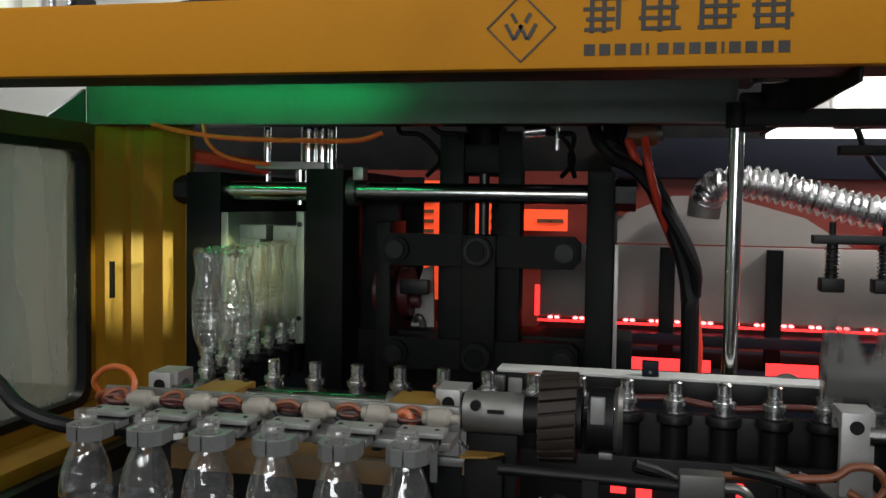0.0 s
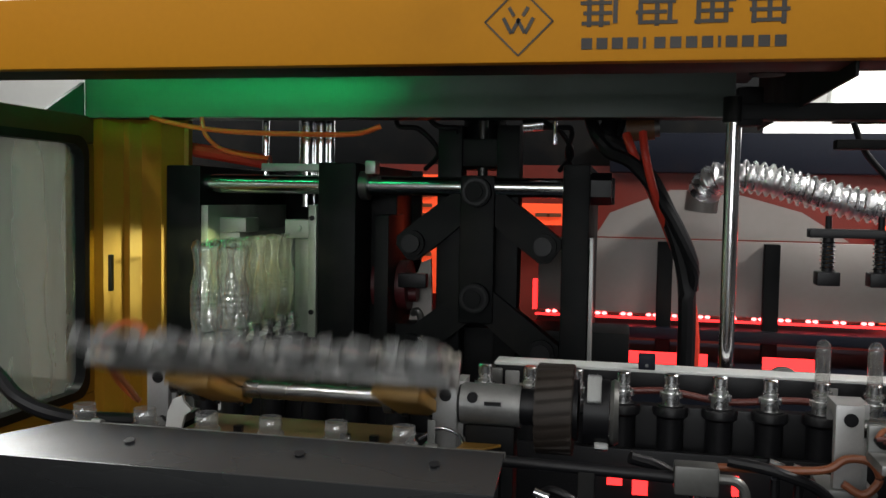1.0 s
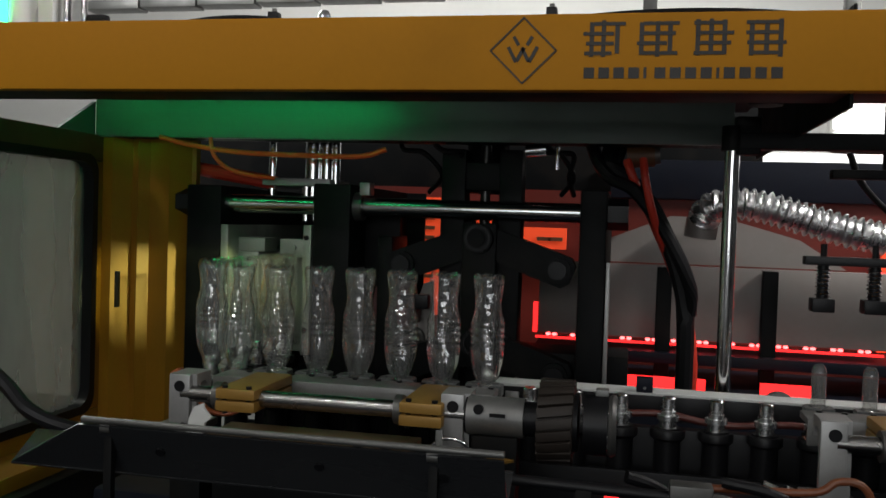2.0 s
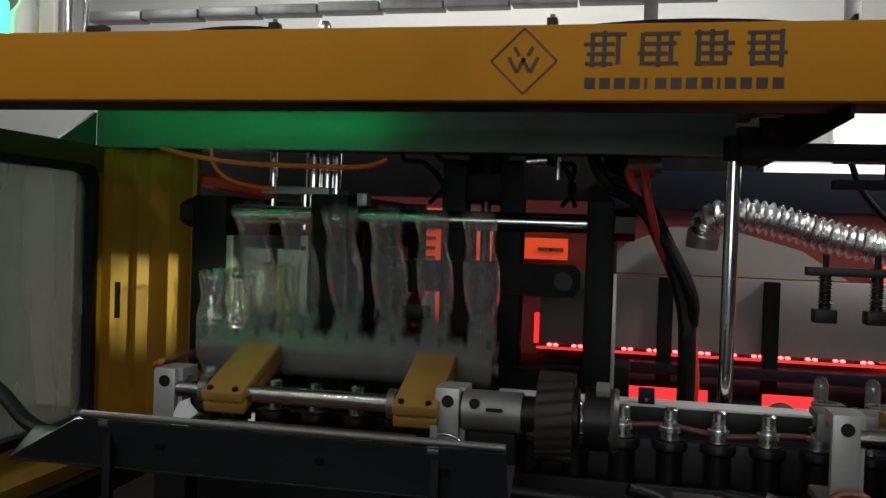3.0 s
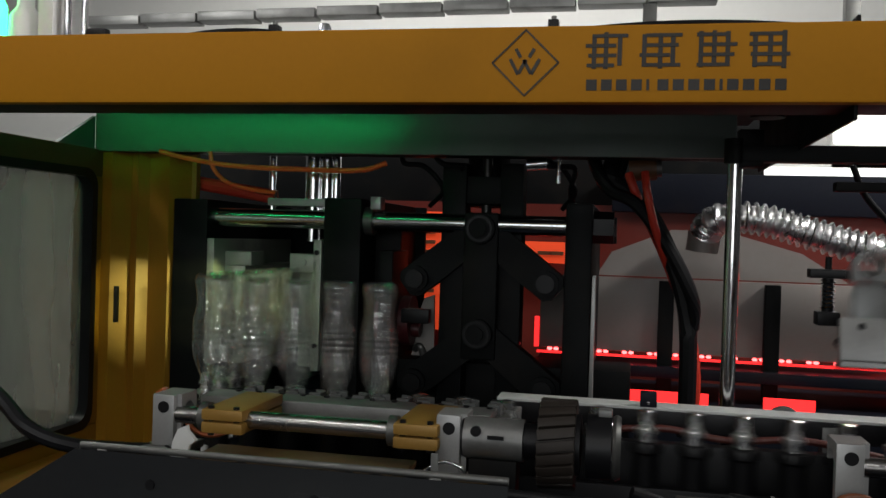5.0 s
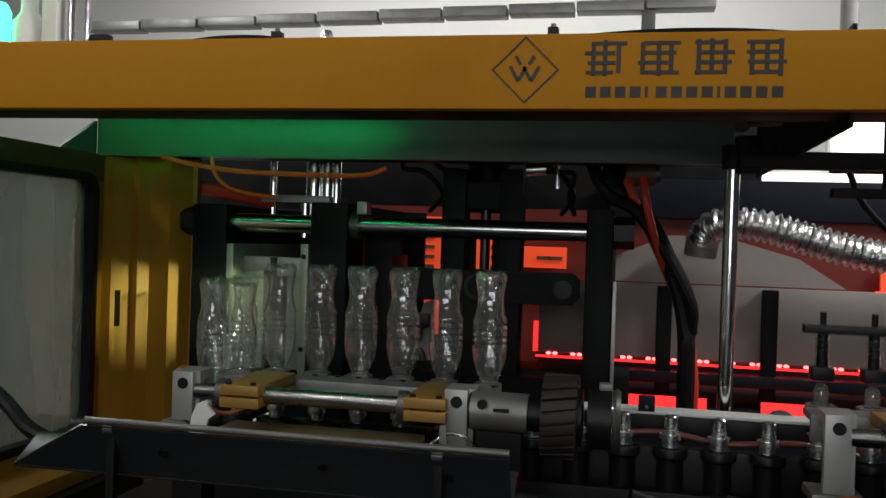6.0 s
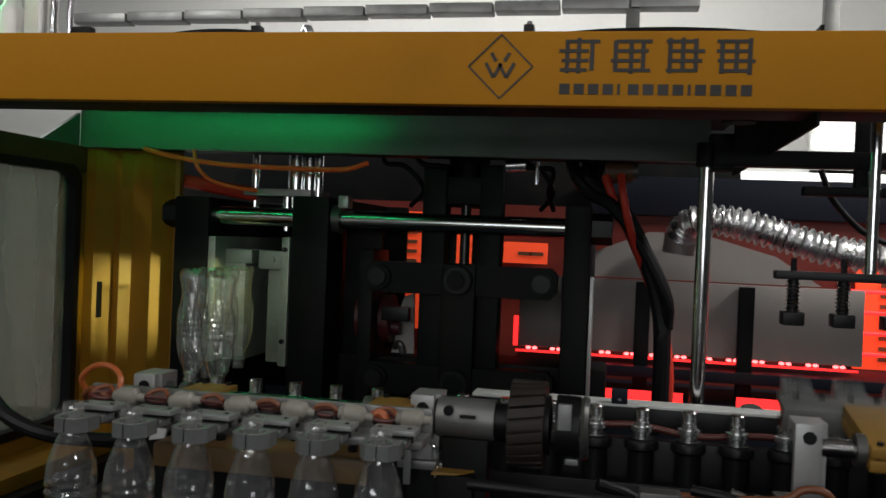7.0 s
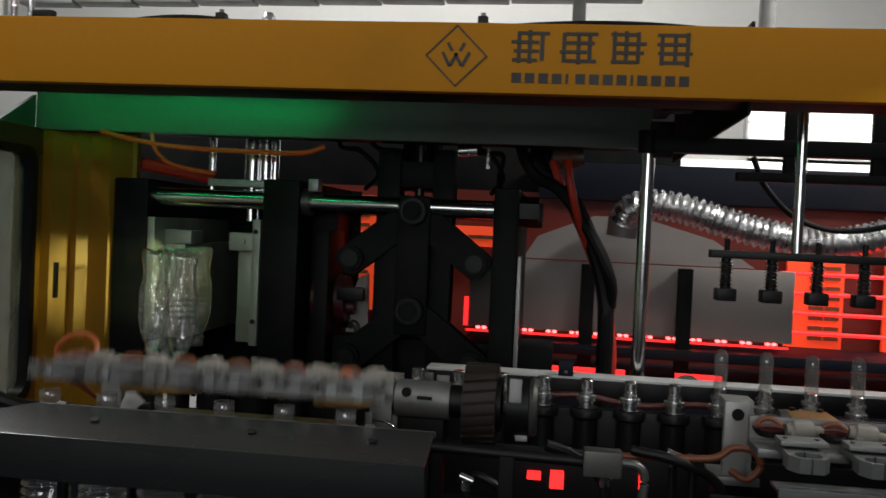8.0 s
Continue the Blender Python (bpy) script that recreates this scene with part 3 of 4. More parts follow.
# blowing cylinders above the mould
blower = thing("blow_head", "chrome air cylinders over the bottle mould", "air cylinder", at=(-0.18, 0.60, 1.37))
for x, r in ((-0.088, 0.010), (0.02, 0.022), (0.055, 0.018), (0.078, 0.012)):
    part("cylinder", rod(B(), (x, 0.0, -0.04), (x, 0.0, 0.20), r, n=24), CHROME, blower)
part("top_plate", box(B(), -0.14, 0.13, -0.03, 0.2, 0.20, 0.215, 0.003), DARK, blower)
nozzle = part("nozzle_plate", box(B(), -0.10, 0.075, -0.05, 0.10, 0.0, 0.018, 0.002), WHITE_METAL, blower, "milled nozzle plate")
for k in range(4):
    part("nozzle", lathe(B(), [(0.0, 0.0), (0.013, 0.0), (0.013, -0.035), (0.009, -0.04), (0.009, -0.05), (0.013, -0.052), (0.013, -0.085), (0.0, -0.085)], 16,
                         Matrix.Translation((0.006, -0.02 + 0.05 * k, 0))), CHROME, nozzle)

# ---- preform oven ----
oven = thing("preform_oven", "grey steel oven cover over glowing red heaters", "oven", at=(0, 1.03, 0))
part("cover", box(B(), 0.366, 1.29, 0.0, 0.02, 0.985, 1.19, 0.004), OVEN_GREY, oven)
gable = B()
slab(gable, [(0.52, 1.194), (1.18, 1.194), (1.06, 1.27), (0.86, 1.325), (0.72, 1.325), (0.56, 1.26)], "y", 0.004, 0.03)
part("gable", gable, OVEN_GREY, oven)
for x in (0.69, 0.965):
    part("post", box(B(), x, x + 0.04, -0.03, -0.002, 0.80, 1.185, 0.003), DARK, oven)
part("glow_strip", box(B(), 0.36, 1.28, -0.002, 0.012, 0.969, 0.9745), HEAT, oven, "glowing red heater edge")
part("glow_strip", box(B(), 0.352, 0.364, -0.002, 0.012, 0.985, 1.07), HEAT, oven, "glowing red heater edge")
for k in range(13):
    x = 0.405 + 0.069 * k
    bm = B()
    for d in (-0.009, 0.009):
        bmesh.ops.create_uvsphere(bm, u_segments=10, v_segments=6, radius=0.0075, matrix=Matrix.Translation((x + d, 0.004, 0.981)) @ Matrix.Diagonal((1, 1, 0.6, 1)))
    part("heater_lamp", bm, HOT, oven, "glowing red lamp end")
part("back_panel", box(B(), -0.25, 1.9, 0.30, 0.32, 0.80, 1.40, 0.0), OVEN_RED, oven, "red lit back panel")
part("hood", box(B(), 0.55, 2.2, 0.27, 0.5, 1.38, 1.50, 0.006), NAVY, oven, "dark blue oven hood")
# added to darken the background by covering the bright hall wall
part("dark_filler_panel", box(B(), -1.15, 1.0, 0.33, 0.36, 1.36, 1.85, 0.004), DARK, oven, "dark filler panel added to hide the bright wall behind")
# slotted reflectors are no lamps; the heater light on them is emission
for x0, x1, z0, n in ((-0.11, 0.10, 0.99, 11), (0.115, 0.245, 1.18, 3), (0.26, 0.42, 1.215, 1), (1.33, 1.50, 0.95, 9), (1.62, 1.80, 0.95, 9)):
    slots = part("reflector", box(B(), x0, x1, 0.26, 0.275, z0, z0 + 0.035 + 0.031 * n), HEAT_ORANGE, oven, "slotted reflector with orange heater light put in as emission")
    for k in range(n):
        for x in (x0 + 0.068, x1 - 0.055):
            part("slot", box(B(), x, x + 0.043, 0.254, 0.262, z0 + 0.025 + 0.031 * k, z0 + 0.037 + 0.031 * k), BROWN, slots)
for k in range(4):
    part("heater_tube", rod(B(), (1.30, 0.20, 1.0 + 0.06 * k), (1.95, 0.20, 1.0 + 0.06 * k), 0.006), HEAT, oven, "glowing heater tube")
# plates reddened by the heaters, their light put in as emission
part("red_lit_plate", box(B(), 0.51, 0.82, -0.13, -0.125, 0.870, 0.901), HEAT, oven, "lower plate with red heater light put in as emission")
part("red_lit_plate", box(B(), 0.955, 1.08, -0.13, -0.125, 0.870, 0.901), HEAT, oven, "lower plate with red heater light put in as emission")
part("base", box(B(), -0.3, 2.0, -0.25, 0.5, 0.55, 0.865, 0.01), NAVY, oven)
part("shelf", box(B(), 0.36, 1.9, -0.06, 0.2, 0.925, 0.955, 0.004), NAVY, oven)

# foil duct over the oven
duct = thing("foil_duct", "silver corrugated foil air duct over the oven", "duct", at=(0, 0.90, 0))
part("hose", tube(B(), [(0.80, 0.05, 1.315), (0.815, 0.02, 1.345), (0.86, 0, 1.36), (0.95, 0, 1.352), (1.06, 0, 1.322), (1.18, 0, 1.292), (1.33, 0, 1.276), (1.47, 0, 1.303), (1.62, 0, 1.37), (1.75, 0, 1.45)], 0.037, 20, 44, (0.0205, 0.006)), FOIL, duct)
part("collar", rod(B(), (0.795, 0.06, 1.27), (0.80, 0.055, 1.318), 0.042, n=24), OVEN_GREY, duct)

# ---- bed of the machine ----
bed = thing("machine_bed", "dark painted steel machine bed", "machine bed", at=(0, 0, 0))
part("body", box(B(), -0.30, 2.4, -0.10, 0.5, 0.0, 0.80, 0.01), NAVY, bed)
part("chain_guide", box(B(), -0.05, 2.4, -0.035, -0.022, 0.80, 0.895, 0.003), BLACK, bed)
part("chain_guide", box(B(), -0.05, 2.4, 0.022, 0.05, 0.80, 0.955, 0.003), BLACK, bed)
part("front_apron", box(B(), 0.46, 2.4, -0.40, -0.10, 0.0, 0.74, 0.01), NAVY, bed)
part("front_apron", box(B(), -0.20, 0.46, -0.40, -0.10, 0.0, 0.74, 0.01), NAVY, bed)
# small emissive plates added for oven light coming through gaps below the chain
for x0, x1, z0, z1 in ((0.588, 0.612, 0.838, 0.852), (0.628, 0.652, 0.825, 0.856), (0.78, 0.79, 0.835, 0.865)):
    part("gap_glow_plate", box(B(), x0, x1, -0.045, -0.036, z0, z1), HEAT, bed, "small added plate for the red oven light in a gap")

rail = thing("guide_rail", "pale grey aluminium guide rail beside the chain", "rail", at=(0, 0.09, 0.99))
part("bar", box(B(), 0.385, 2.4, -0.012, 0.045, 0.009, 0.014, 0.001), RAIL_WHITE, rail)
part("stand", box(B(), 0.405, 0.43, -0.015, 0.015, -0.19, 0.0, 0.002), ALLOY, rail)
part("stand", box(B(), 0.93, 0.955, -0.015, 0.015, -0.19, 0.0, 0.002), ALLOY, rail)
part("rail_face", box(B(), 0.387, 2.4, -0.0115, 0.040, -0.026, 0.0085, 0.001), BLACK, rail, "dark steel rail face")
part("end_block", box(B(), 0.372, 0.40, -0.02, 0.02, -0.024, 0.004, 0.003), GUNMETAL, rail)
sensor = thing("sensor", "small blue grey sensor block on the rail", "sensor", at=(0.648, 0.085, 1.004))
part("body", box(B(), -0.014, 0.014, -0.01, 0.01, 0, 0.026, 0.002), NAVY, sensor)
part("lens", rod(B(), (0, -0.011, 0.008), (0, -0.009, 0.008), 0.003), CHROME, sensor)

guide = thing("guide_column", "upright chrome guide column beside the chain", "guide column", at=(0.79, 0.20, 0.86))
part("shaft", rod(B(), (0, 0, 0), (0, 0, 0.575), 0.0135, n=28), CHROME, guide)
part("foot", rod(B(), (0, 0, 0), (0, 0, 0.04), 0.03), DARK, guide)
part("head", rod(B(), (0, 0, 0.575), (0, 0, 0.62), 0.02), DARK, guide)
pulley = thing("idler_pulley", "small grey idler pulley behind the rail", "pulley", at=(0.88, 0.14, 0.98))
part("disc", rod(B(), (0, -0.01, 0), (0, 0.01, 0), 0.03, n=24), GUNMETAL, pulley)
part("hub", rod(B(), (0, -0.015, 0), (0, 0.1, 0), 0.008), ALLOY, pulley)

# beams and hangers at the open end
frame_beam = thing("overhead_frame", "black steel overhead frame beams", "frame", at=(0, 0.2, 0))
part("beam", box(B(), 0.80, 1.75, -0.02, 0.02, 1.438, 1.468, 0.003), DARK, frame_beam)
part("beam", box(B(), 0.96, 1.75, -0.015, 0.015, 1.388, 1.405, 0.003), DARK, frame_beam)
part("gusset", box(B(), 0.793, 0.837, -0.017, 0.017, 1.428, 1.497, 0.004), DARK, frame_beam)
part("knob", rod(B(), (0.835, -0.06, 1.51), (0.835, -0.06, 1.54), 0.03), BLACK, frame_beam)
for x in (1.063, 1.225, 1.40):
    part("hanger", box(B(), x - 0.016, x + 0.016, -0.012, 0.012, 1.39, 1.56, 0.003), DARK, frame_beam)

# ---- pressing unit ----
press = thing("preform_press", "black bar with sprung pressing feet on a chrome rod", "press", at=(1.03, 0.0, 1.24))
part("bar", box(B(), -0.145, 0.42, -0.014, 0.014, 0.0, 0.014, 0.002), BLACK, press)
part("rod", rod(B(), (0.0, 0, 0.01), (0.0, 0, 0.34), 0.009, n=20), CHROME, press, "chrome rod")
for k in range(12, 18):
    x = PITCH * k - 1.03
    foot = part("pressing_foot", box(B(), x - 0.017, x + 0.017, -0.017, 0.017, -0.074, -0.052, 0.003), BLACK, press)
    part("stem", rod(B(), (x, 0, -0.052), (x, 0, 0.0), 0.0085, n=14), BLACK, foot)
    part("bolt", rod(B(), (x, 0, 0.014), (x, 0, 0.034), 0.005, n=8), BLACK, foot)
    part("spring", tube(B(), [(x + 0.0105 * math.cos(a * 1.2), 0.0105 * math.sin(a * 1.2), -0.05 + 0.0012 * a) for a in range(0, 40)], 0.0012, 5, 2), CHROME, foot, "coiled steel spring")

# ---- turning arms ----
def bracket(name, x, z0):
    ob = thing(name, "milled aluminium bearing bracket of the turning shaft", "bracket", "bearing brackets", at=(x, PIVOT_Y, PIVOT_Z))
    arch = [(-0.020, 0.030), (-0.020, z0), (-0.014, z0), (-0.014, 0.0)]
    arch += [(0.003 - 0.017 * math.cos(radians(15 * k)), 0.017 * math.sin(radians(15 * k))) for k in range(1, 12)]
    arch += [(0.020, 0.0), (0.026, 0.0), (0.026, 0.030)]
    part("block", box(B(), -0.021, 0.013, -0.014, 0.0, z0, 0.030, 0.003), WHITE_METAL, ob)
    bm = B()
    slab(bm, arch, "x", -0.020, 0.020)
    bmesh.ops.transform(bm, matrix=Matrix.Translation((0, 0.016, 0)), verts=bm.verts)
    part("arch", bm, WHITE_METAL, ob)
    part("hole", rod(B(), (-0.003, -0.0155, 0.012), (-0.003, -0.0125, 0.012), 0.0085), BLACK, ob, "dark bolt hole")
    part("foot", box(B(), -0.035, 0.03, -0.02, 0.05, z0 - 0.012, z0, 0.002), ALLOY, ob)
    part("pedestal", box(B(), -0.025, 0.025, 0.002, 0.05, -0.275, z0 - 0.012, 0.002), DARK, ob)
    return ob


brackets = [(bracket("bearing_bracket", x, z0), x) for x, z0 in ((-0.0405, -0.045), (0.380, -0.060), (0.887, -0.075), (1.36, -0.06))]
second = brackets[1][0]
part("strap", box(B(), -0.022, -0.012, -0.036, -0.033, -0.090, -0.018, 0.001), PALE, second, "bent pale metal strap")
part("wire", tube(B(), [(-0.034, -0.033, -0.045), (-0.01, -0.032, -0.030), (0.012, -0.032, -0.032), (0.024, -0.03, -0.045), (0.022, -0.03, -0.078)], 0.0022, 8, 6), CHROME, second, "bright looped wire")
bm = B()
slab(bm, [(0.022, -0.060), (0.046, -0.056), (0.052, -0.034), (0.062, -0.026), (0.050, -0.014), (0.048, -0.006), (0.034, -0.012), (0.026, -0.030)], "y", -0.040, -0.034)
part("torn_tag", bm, WHITE_PAINT, brackets[0][0], "torn white plastic tag")
part("tag_stem", rod(B(), (0.030, -0.036, -0.050), (0.0, -0.010, -0.045), 0.003, n=8), BLACK, brackets[0][0])
carriage_plate = thing("carriage_plate", "ochre brown base plate under the turning shaft", "plate", at=(0, PIVOT_Y, PIVOT_Z))
part("plate", box(B(), 0.010, 0.318, -0.075, 0.055, -0.062, -0.052, 0.002), OCHRE, carriage_plate)
part("front_edge", box(B(), 0.010, 0.318, -0.080, -0.0755, -0.085, -0.053, 0.002), OCHRE, carriage_plate)
part("support", box(B(), 0.02, 0.308, -0.03, 0.04, -0.275, -0.063, 0.003), DARK, carriage_plate)
for x in (0.09, 0.245, 0.285):
    part("bolt", rod(B(), (x, -0.035, -0.053), (x, -0.035, -0.044), 0.007, n=6), BLACK, carriage_plate, "dark bolt head")


IN = 0.28 - REACH


def turning_arm(name, x0, x1, label):
    """Six grippers on an angle bar, carried by two arm plates on a shaft; gives the arm and its jaws."""
    ob = thing(name, label, "turning arm", at=(0, PIVOT_Y, PIVOT_Z))
    jaws = []
    part("shaft", rod(B(), (x0 + 0.012, 0, 0), (x1 - 0.018, 0, 0), 0.0125, n=28), STEEL_SHAFT, ob, "bright steel shaft")
    for x in (x0 + 0.078, x1 - 0.111):
        for z0, z1 in ((-0.017, -0.0012), (0.0012, 0.017)):
            part("arm_plate", box(B(), x, x + 0.062, -0.122, 0.030, z0, z1, 0.003), BRASS, ob, "yellow passivated arm plate")
        for d in (0.012, 0.050):
            part("bolt", rod(B(), (x + d, 0.022, -0.021), (x + d, 0.022, 0.021), 0.0045, n=8), BLACK, ob, "black bolt head")
        part("collar", rod(B(), (x - 0.012, 0, 0), (x, 0, 0), 0.021, n=24), GUNMETAL, ob)
    bar = part("gripper_bar", box(B(), x0, x1, -0.210, -0.155, -0.006, 0.005, 0.002), ALLOY, ob, "milled aluminium angle bar")
    wall = part("bar_wall", box(B(), x0, x1, -0.1545, -0.1465, -0.006, 0.034, 0.002), ALLOY, ob, "upright wall of the angle bar")
    wall.location.y = bar.location.y = IN
    k0 = round((x0 + 0.04) / PITCH)
    for k in range(k0, k0 + 6):
        x = PITCH * k
        grip = part("gripper", box(B(), x - 0.019, x + 0.024, -0.256, -0.200, 0.0055, 0.0145, 0.002), CAST, ob, "grey pneumatic gripper")
        grip.location.y = IN
        part("gripper_cover", box(B(), x - 0.022, x + 0.032, -0.247, -0.214, 0.0185, 0.0245, 0.0015), PALE, grip, "pale cover plate")
        part("spacer", box(B(), x - 0.012, x + 0.020, -0.24, -0.22, 0.0145, 0.0185), BLACK, grip)
        for d in (-0.014, 0.022):
            part("screw", rod(B(), (x + d, -0.231, 0.0235), (x + d, -0.231, 0.0256), 0.0028, n=8), BLACK, grip)
            part("under_bolt", rod(B(), (x + d, -0.199, -0.0085), (x + d, -0.199, -0.0055), 0.0048, n=8), BLACK, grip)
        part("side_port", rod(B(), (x + 0.023, -0.226, 0.010), (x + 0.0255, -0.226, 0.010), 0.0036, n=14), BLACK, grip)
        for side in (-1, 1):
            jaw = B()
            slab(jaw, [(x + side * 0.001, -0.2585), (x + side * 0.022, -0.2585), (x + side * 0.0225, -0.284), (x + side * 0.013, -0.298), (x + side * 0.001, -0.298), (x + side * 0.001, -0.294), (x + side * 0.0125, -0.289), (x + side * 0.0158, -0.280), (x + side * 0.0125, -0.271), (x + side * 0.001, -0.266)], "z", 0.0, 0.017)
            jaw = part("jaw", jaw, CAST, grip)
            jaws.append((side, jaw))
        # air fitting and loose tubes lying along the bar
        bm = lathe(B(), [(0.0, -0.020), (0.007, -0.020), (0.0085, -0.014), (0.0115, -0.012), (0.0125, 0.0), (0.0115, 0.010), (0.008, 0.013), (0.0055, 0.014), (0.0055, 0.024), (0.0, 0.024)], 14, pose(x + 0.016 + 0.003 * math.sin(k * 7), -0.183, 0.026, 4 * math.sin(k * 3), 90 + 6 * math.sin(k * 5), 0))
        box(bm, x + 0.002, x + 0.024, -0.194, -0.174, 0.010, 0.027, 0.004)
        part("fitting", bm, CREAM, grip, "cream plastic fitting")
        part("stand", box(B(), x + 0.004, x + 0.020, -0.192, -0.177, 0.005, 0.010), BLACK, grip)
        for dz, r, mat, words in ((0.008, 0.0030, DULL_TUBE, "orange air tube"), (0.001, 0.0028, RED_DULL, "dull red air tube"), (-0.006, 0.0028, RED_DULL, "dull red air tube"), (-0.012, 0.0040, BLACK, "dark cable")):
            sway = 0.006 * math.sin(5.1 * k + 300 * dz)
            part("air_tube", tube(B(), [(x - 0.038, -0.183, 0.026), (x - 0.030, -0.180 + sway, 0.027 + dz * 0.8), (x - 0.016, -0.178 + sway, 0.027 + dz), (x - 0.005, -0.183, 0.026 + dz * 0.4)], r, 8, 5), mat, grip, words)
    return ob, jaws


bottle_arm, bottle_jaws = turning_arm("turning_arm", -0.055, 0.414, "turning arm with six grippers for bottles")
for line, r, mat, words in (
        ([(-0.004, -0.150, 0.022), (-0.008, -0.140, 0.046), (-0.028, -0.130, 0.058), (-0.056, -0.125, 0.056), (-0.078, -0.12, 0.036), (-0.074, -0.10, 0.010), (-0.082, -0.06, -0.006), (-0.078, -0.03, -0.02), (-0.062, -0.02, -0.03)], 0.004, LOOP_TUBE, "looped orange air tube"),
        ([(-0.012, -0.156, 0.020), (-0.04, -0.148, 0.030), (-0.062, -0.136, 0.020), (-0.07, -0.11, 0.005), (-0.07, -0.06, -0.01), (-0.062, -0.025, -0.03)], 0.004, DULL_TUBE, "dull orange air tube"),
        ([(0.340, -0.156, 0.022), (0.352, -0.154, 0.030), (0.362, -0.156, 0.020), (0.361, -0.158, 0.004)], 0.0055, LOOP_TUBE, "short orange air tube")):
    part("air_tube", tube(B(), line, r, 8, 6), mat, bottle_arm, words)
preform_arm, _ = turning_arm("turning_arm", 0.875, 1.344, "turning arm with six grippers for preforms")

actuator = thing("rotary_actuator", "grey cylindrical rotary actuator on the shaft line", "actuator", at=(0.436, PIVOT_Y, PIVOT_Z))
part("body", rod(B(), (-0.038, 0, 0), (0.042, 0, 0), 0.028, n=32), ALLOY, actuator)
part("ring", rod(B(), (-0.041, 0, 0), (-0.036, 0, 0), 0.026, n=32), BLACK, actuator)
part("slot", box(B(), -0.004, 0.018, -0.031, -0.028, 0.005, 0.010), BLACK, actuator)
part("port", rod(B(), (-0.02, -0.03, 0.014), (-0.02, -0.024, 0.014), 0.007), BLACK, actuator)
part("end_cap", rod(B(), (0.042, 0, 0), (0.062, 0, 0), 0.024, n=28), BLACK, actuator)
part("saddle", box(B(), -0.03, 0.035, -0.02, 0.02, -0.16, -0.025, 0.003), DARK, actuator)

wheel = thing("belt_pulley", "worn black toothed belt pulley on the shaft line", "pulley", at=(0.523, PIVOT_Y, PIVOT_Z))
bm = B()
n = 22
for i in range(n):
    a = 2 * math.pi * i / n
    box(bm, -0.024, 0.024, -0.0065, 0.0065, 0.050, 0.059, 0.0015, pose(0, 0, 0, math.degrees(a), 0, 0) @ pose(0, 0, 0, 0, 0, 9))
part("teeth", bm, WORN_RUBBER, wheel)
part("rim", rod(B(), (-0.024, 0, 0), (0.024, 0, 0), 0.053, n=44), WORN_RUBBER, wheel)
part("side_flange", rod(B(), (0.024, 0, 0), (0.03, 0, 0), 0.040, n=40), BLACK, wheel)
part("hub", rod(B(), (-0.03, 0, 0), (0.03, 0, 0), 0.02), ALLOY, wheel)
drum = thing("brake_drum", "black ribbed brake drum beside the belt pulley", "drum", at=(0.581, PIVOT_Y, PIVOT_Z))
part("body", rod(B(), (-0.020, 0, 0), (0.012, 0, 0), 0.042, n=36), BLACK, drum)
part("ring", lathe(B(), [(0.030, -0.005), (0.040, -0.005), (0.043, 0.0), (0.040, 0.006), (0.030, 0.006)], 36, pose(0.018, 0, 0, 0, 90, 0)), GUNMETAL, drum)
part("tab", box(B(), -0.016, 0.002, -0.050, -0.040, 0.004, 0.038, 0.002), PALE, drum, "pale metal tab")
part("tab", box(B(), -0.006, 0.012, -0.012, 0.012, -0.050, -0.041, 0.002), PALE, drum, "pale metal tab")
for k in range(6):
    a = radians(60 * k + 20)
    part("bolt", rod(B(), (0.012, 0.030 * math.cos(a), 0.030 * math.sin(a)), (0.017, 0.030 * math.cos(a), 0.030 * math.sin(a)), 0.004, n=8), CHROME, drum)

# ---- receiving tray ----
tray = thing("receiving_tray", "hinged sheet steel flap that receives the bottles", "tray", at=(0.26, -0.60, 1.045))
bm = B()
slab(bm, [(-0.255, 0.0), (0.235, 0.0), (0.235, -0.074), (-0.37, -0.074)], "z", -0.0015, 0.0015)
part("sheet", bm, SHEET, tray)
part("folded_lip", box(B(), -0.37, 0.235, -0.0765, -0.0735, -0.055, 0.0025, 0.001), SHEET, tray, "folded front lip")
part("hinge_rod", rod(B(), (-0.25, 0.004, -0.004), (0.235, 0.004, -0.004), 0.004, n=14), GUNMETAL, tray)
for x in (-0.16, 0.03, 0.17):
    part("bolt", rod(B(), (x, -0.032, -0.004), (x, -0.032, 0.004), 0.0055, n=10), BLACK, tray, "black bolt head")
base = thing("front_base", "navy painted steel base under the receiving tray", "machine base", at=(0.26, -0.66, 0))
part("body", box(B(), -0.45, 0.6, -0.22, 0.25, 0.0, 0.78, 0.01), NAVY, base)
part("rib", box(B(), -0.45, 0.6, -0.24, -0.22, 0.70, 0.74, 0.003), NAVY, base)

hinge_posts = []
for x in (0.0381, 0.4191):
    post = thing("hinge_post", "slim dark steel post carrying the tray hinge", "post", "posts of the tray", at=(x, -0.588, 0.78))
    part("post", box(B(), -0.005, 0.005, -0.005, 0.005, 0.0, 0.262, 0.001), DARK, post)
    part("eye", rod(B(), (-0.006, -0.006, 0.262), (0.006, -0.006, 0.262), 0.007, n=14), GUNMETAL, post)
    hinge_posts.append((x, post))

feed = thing("preform_feed", "grey steel feed chute for preforms", "chute", at=(1.15, -0.66, 0))
part("front_plate", box(B(), -0.29, 0.6, 0.0, 0.004, 0.70, 1.02, 0.001), SHEET, feed)
part("top_flange", box(B(), -0.29, 0.6, 0.004, 0.04, 1.013, 1.017, 0.001), SHEET, feed)
part("floor_plate", box(B(), -0.29, 0.6, 0.004, 0.2, 0.68, 0.694, 0.001), SHEET, feed)
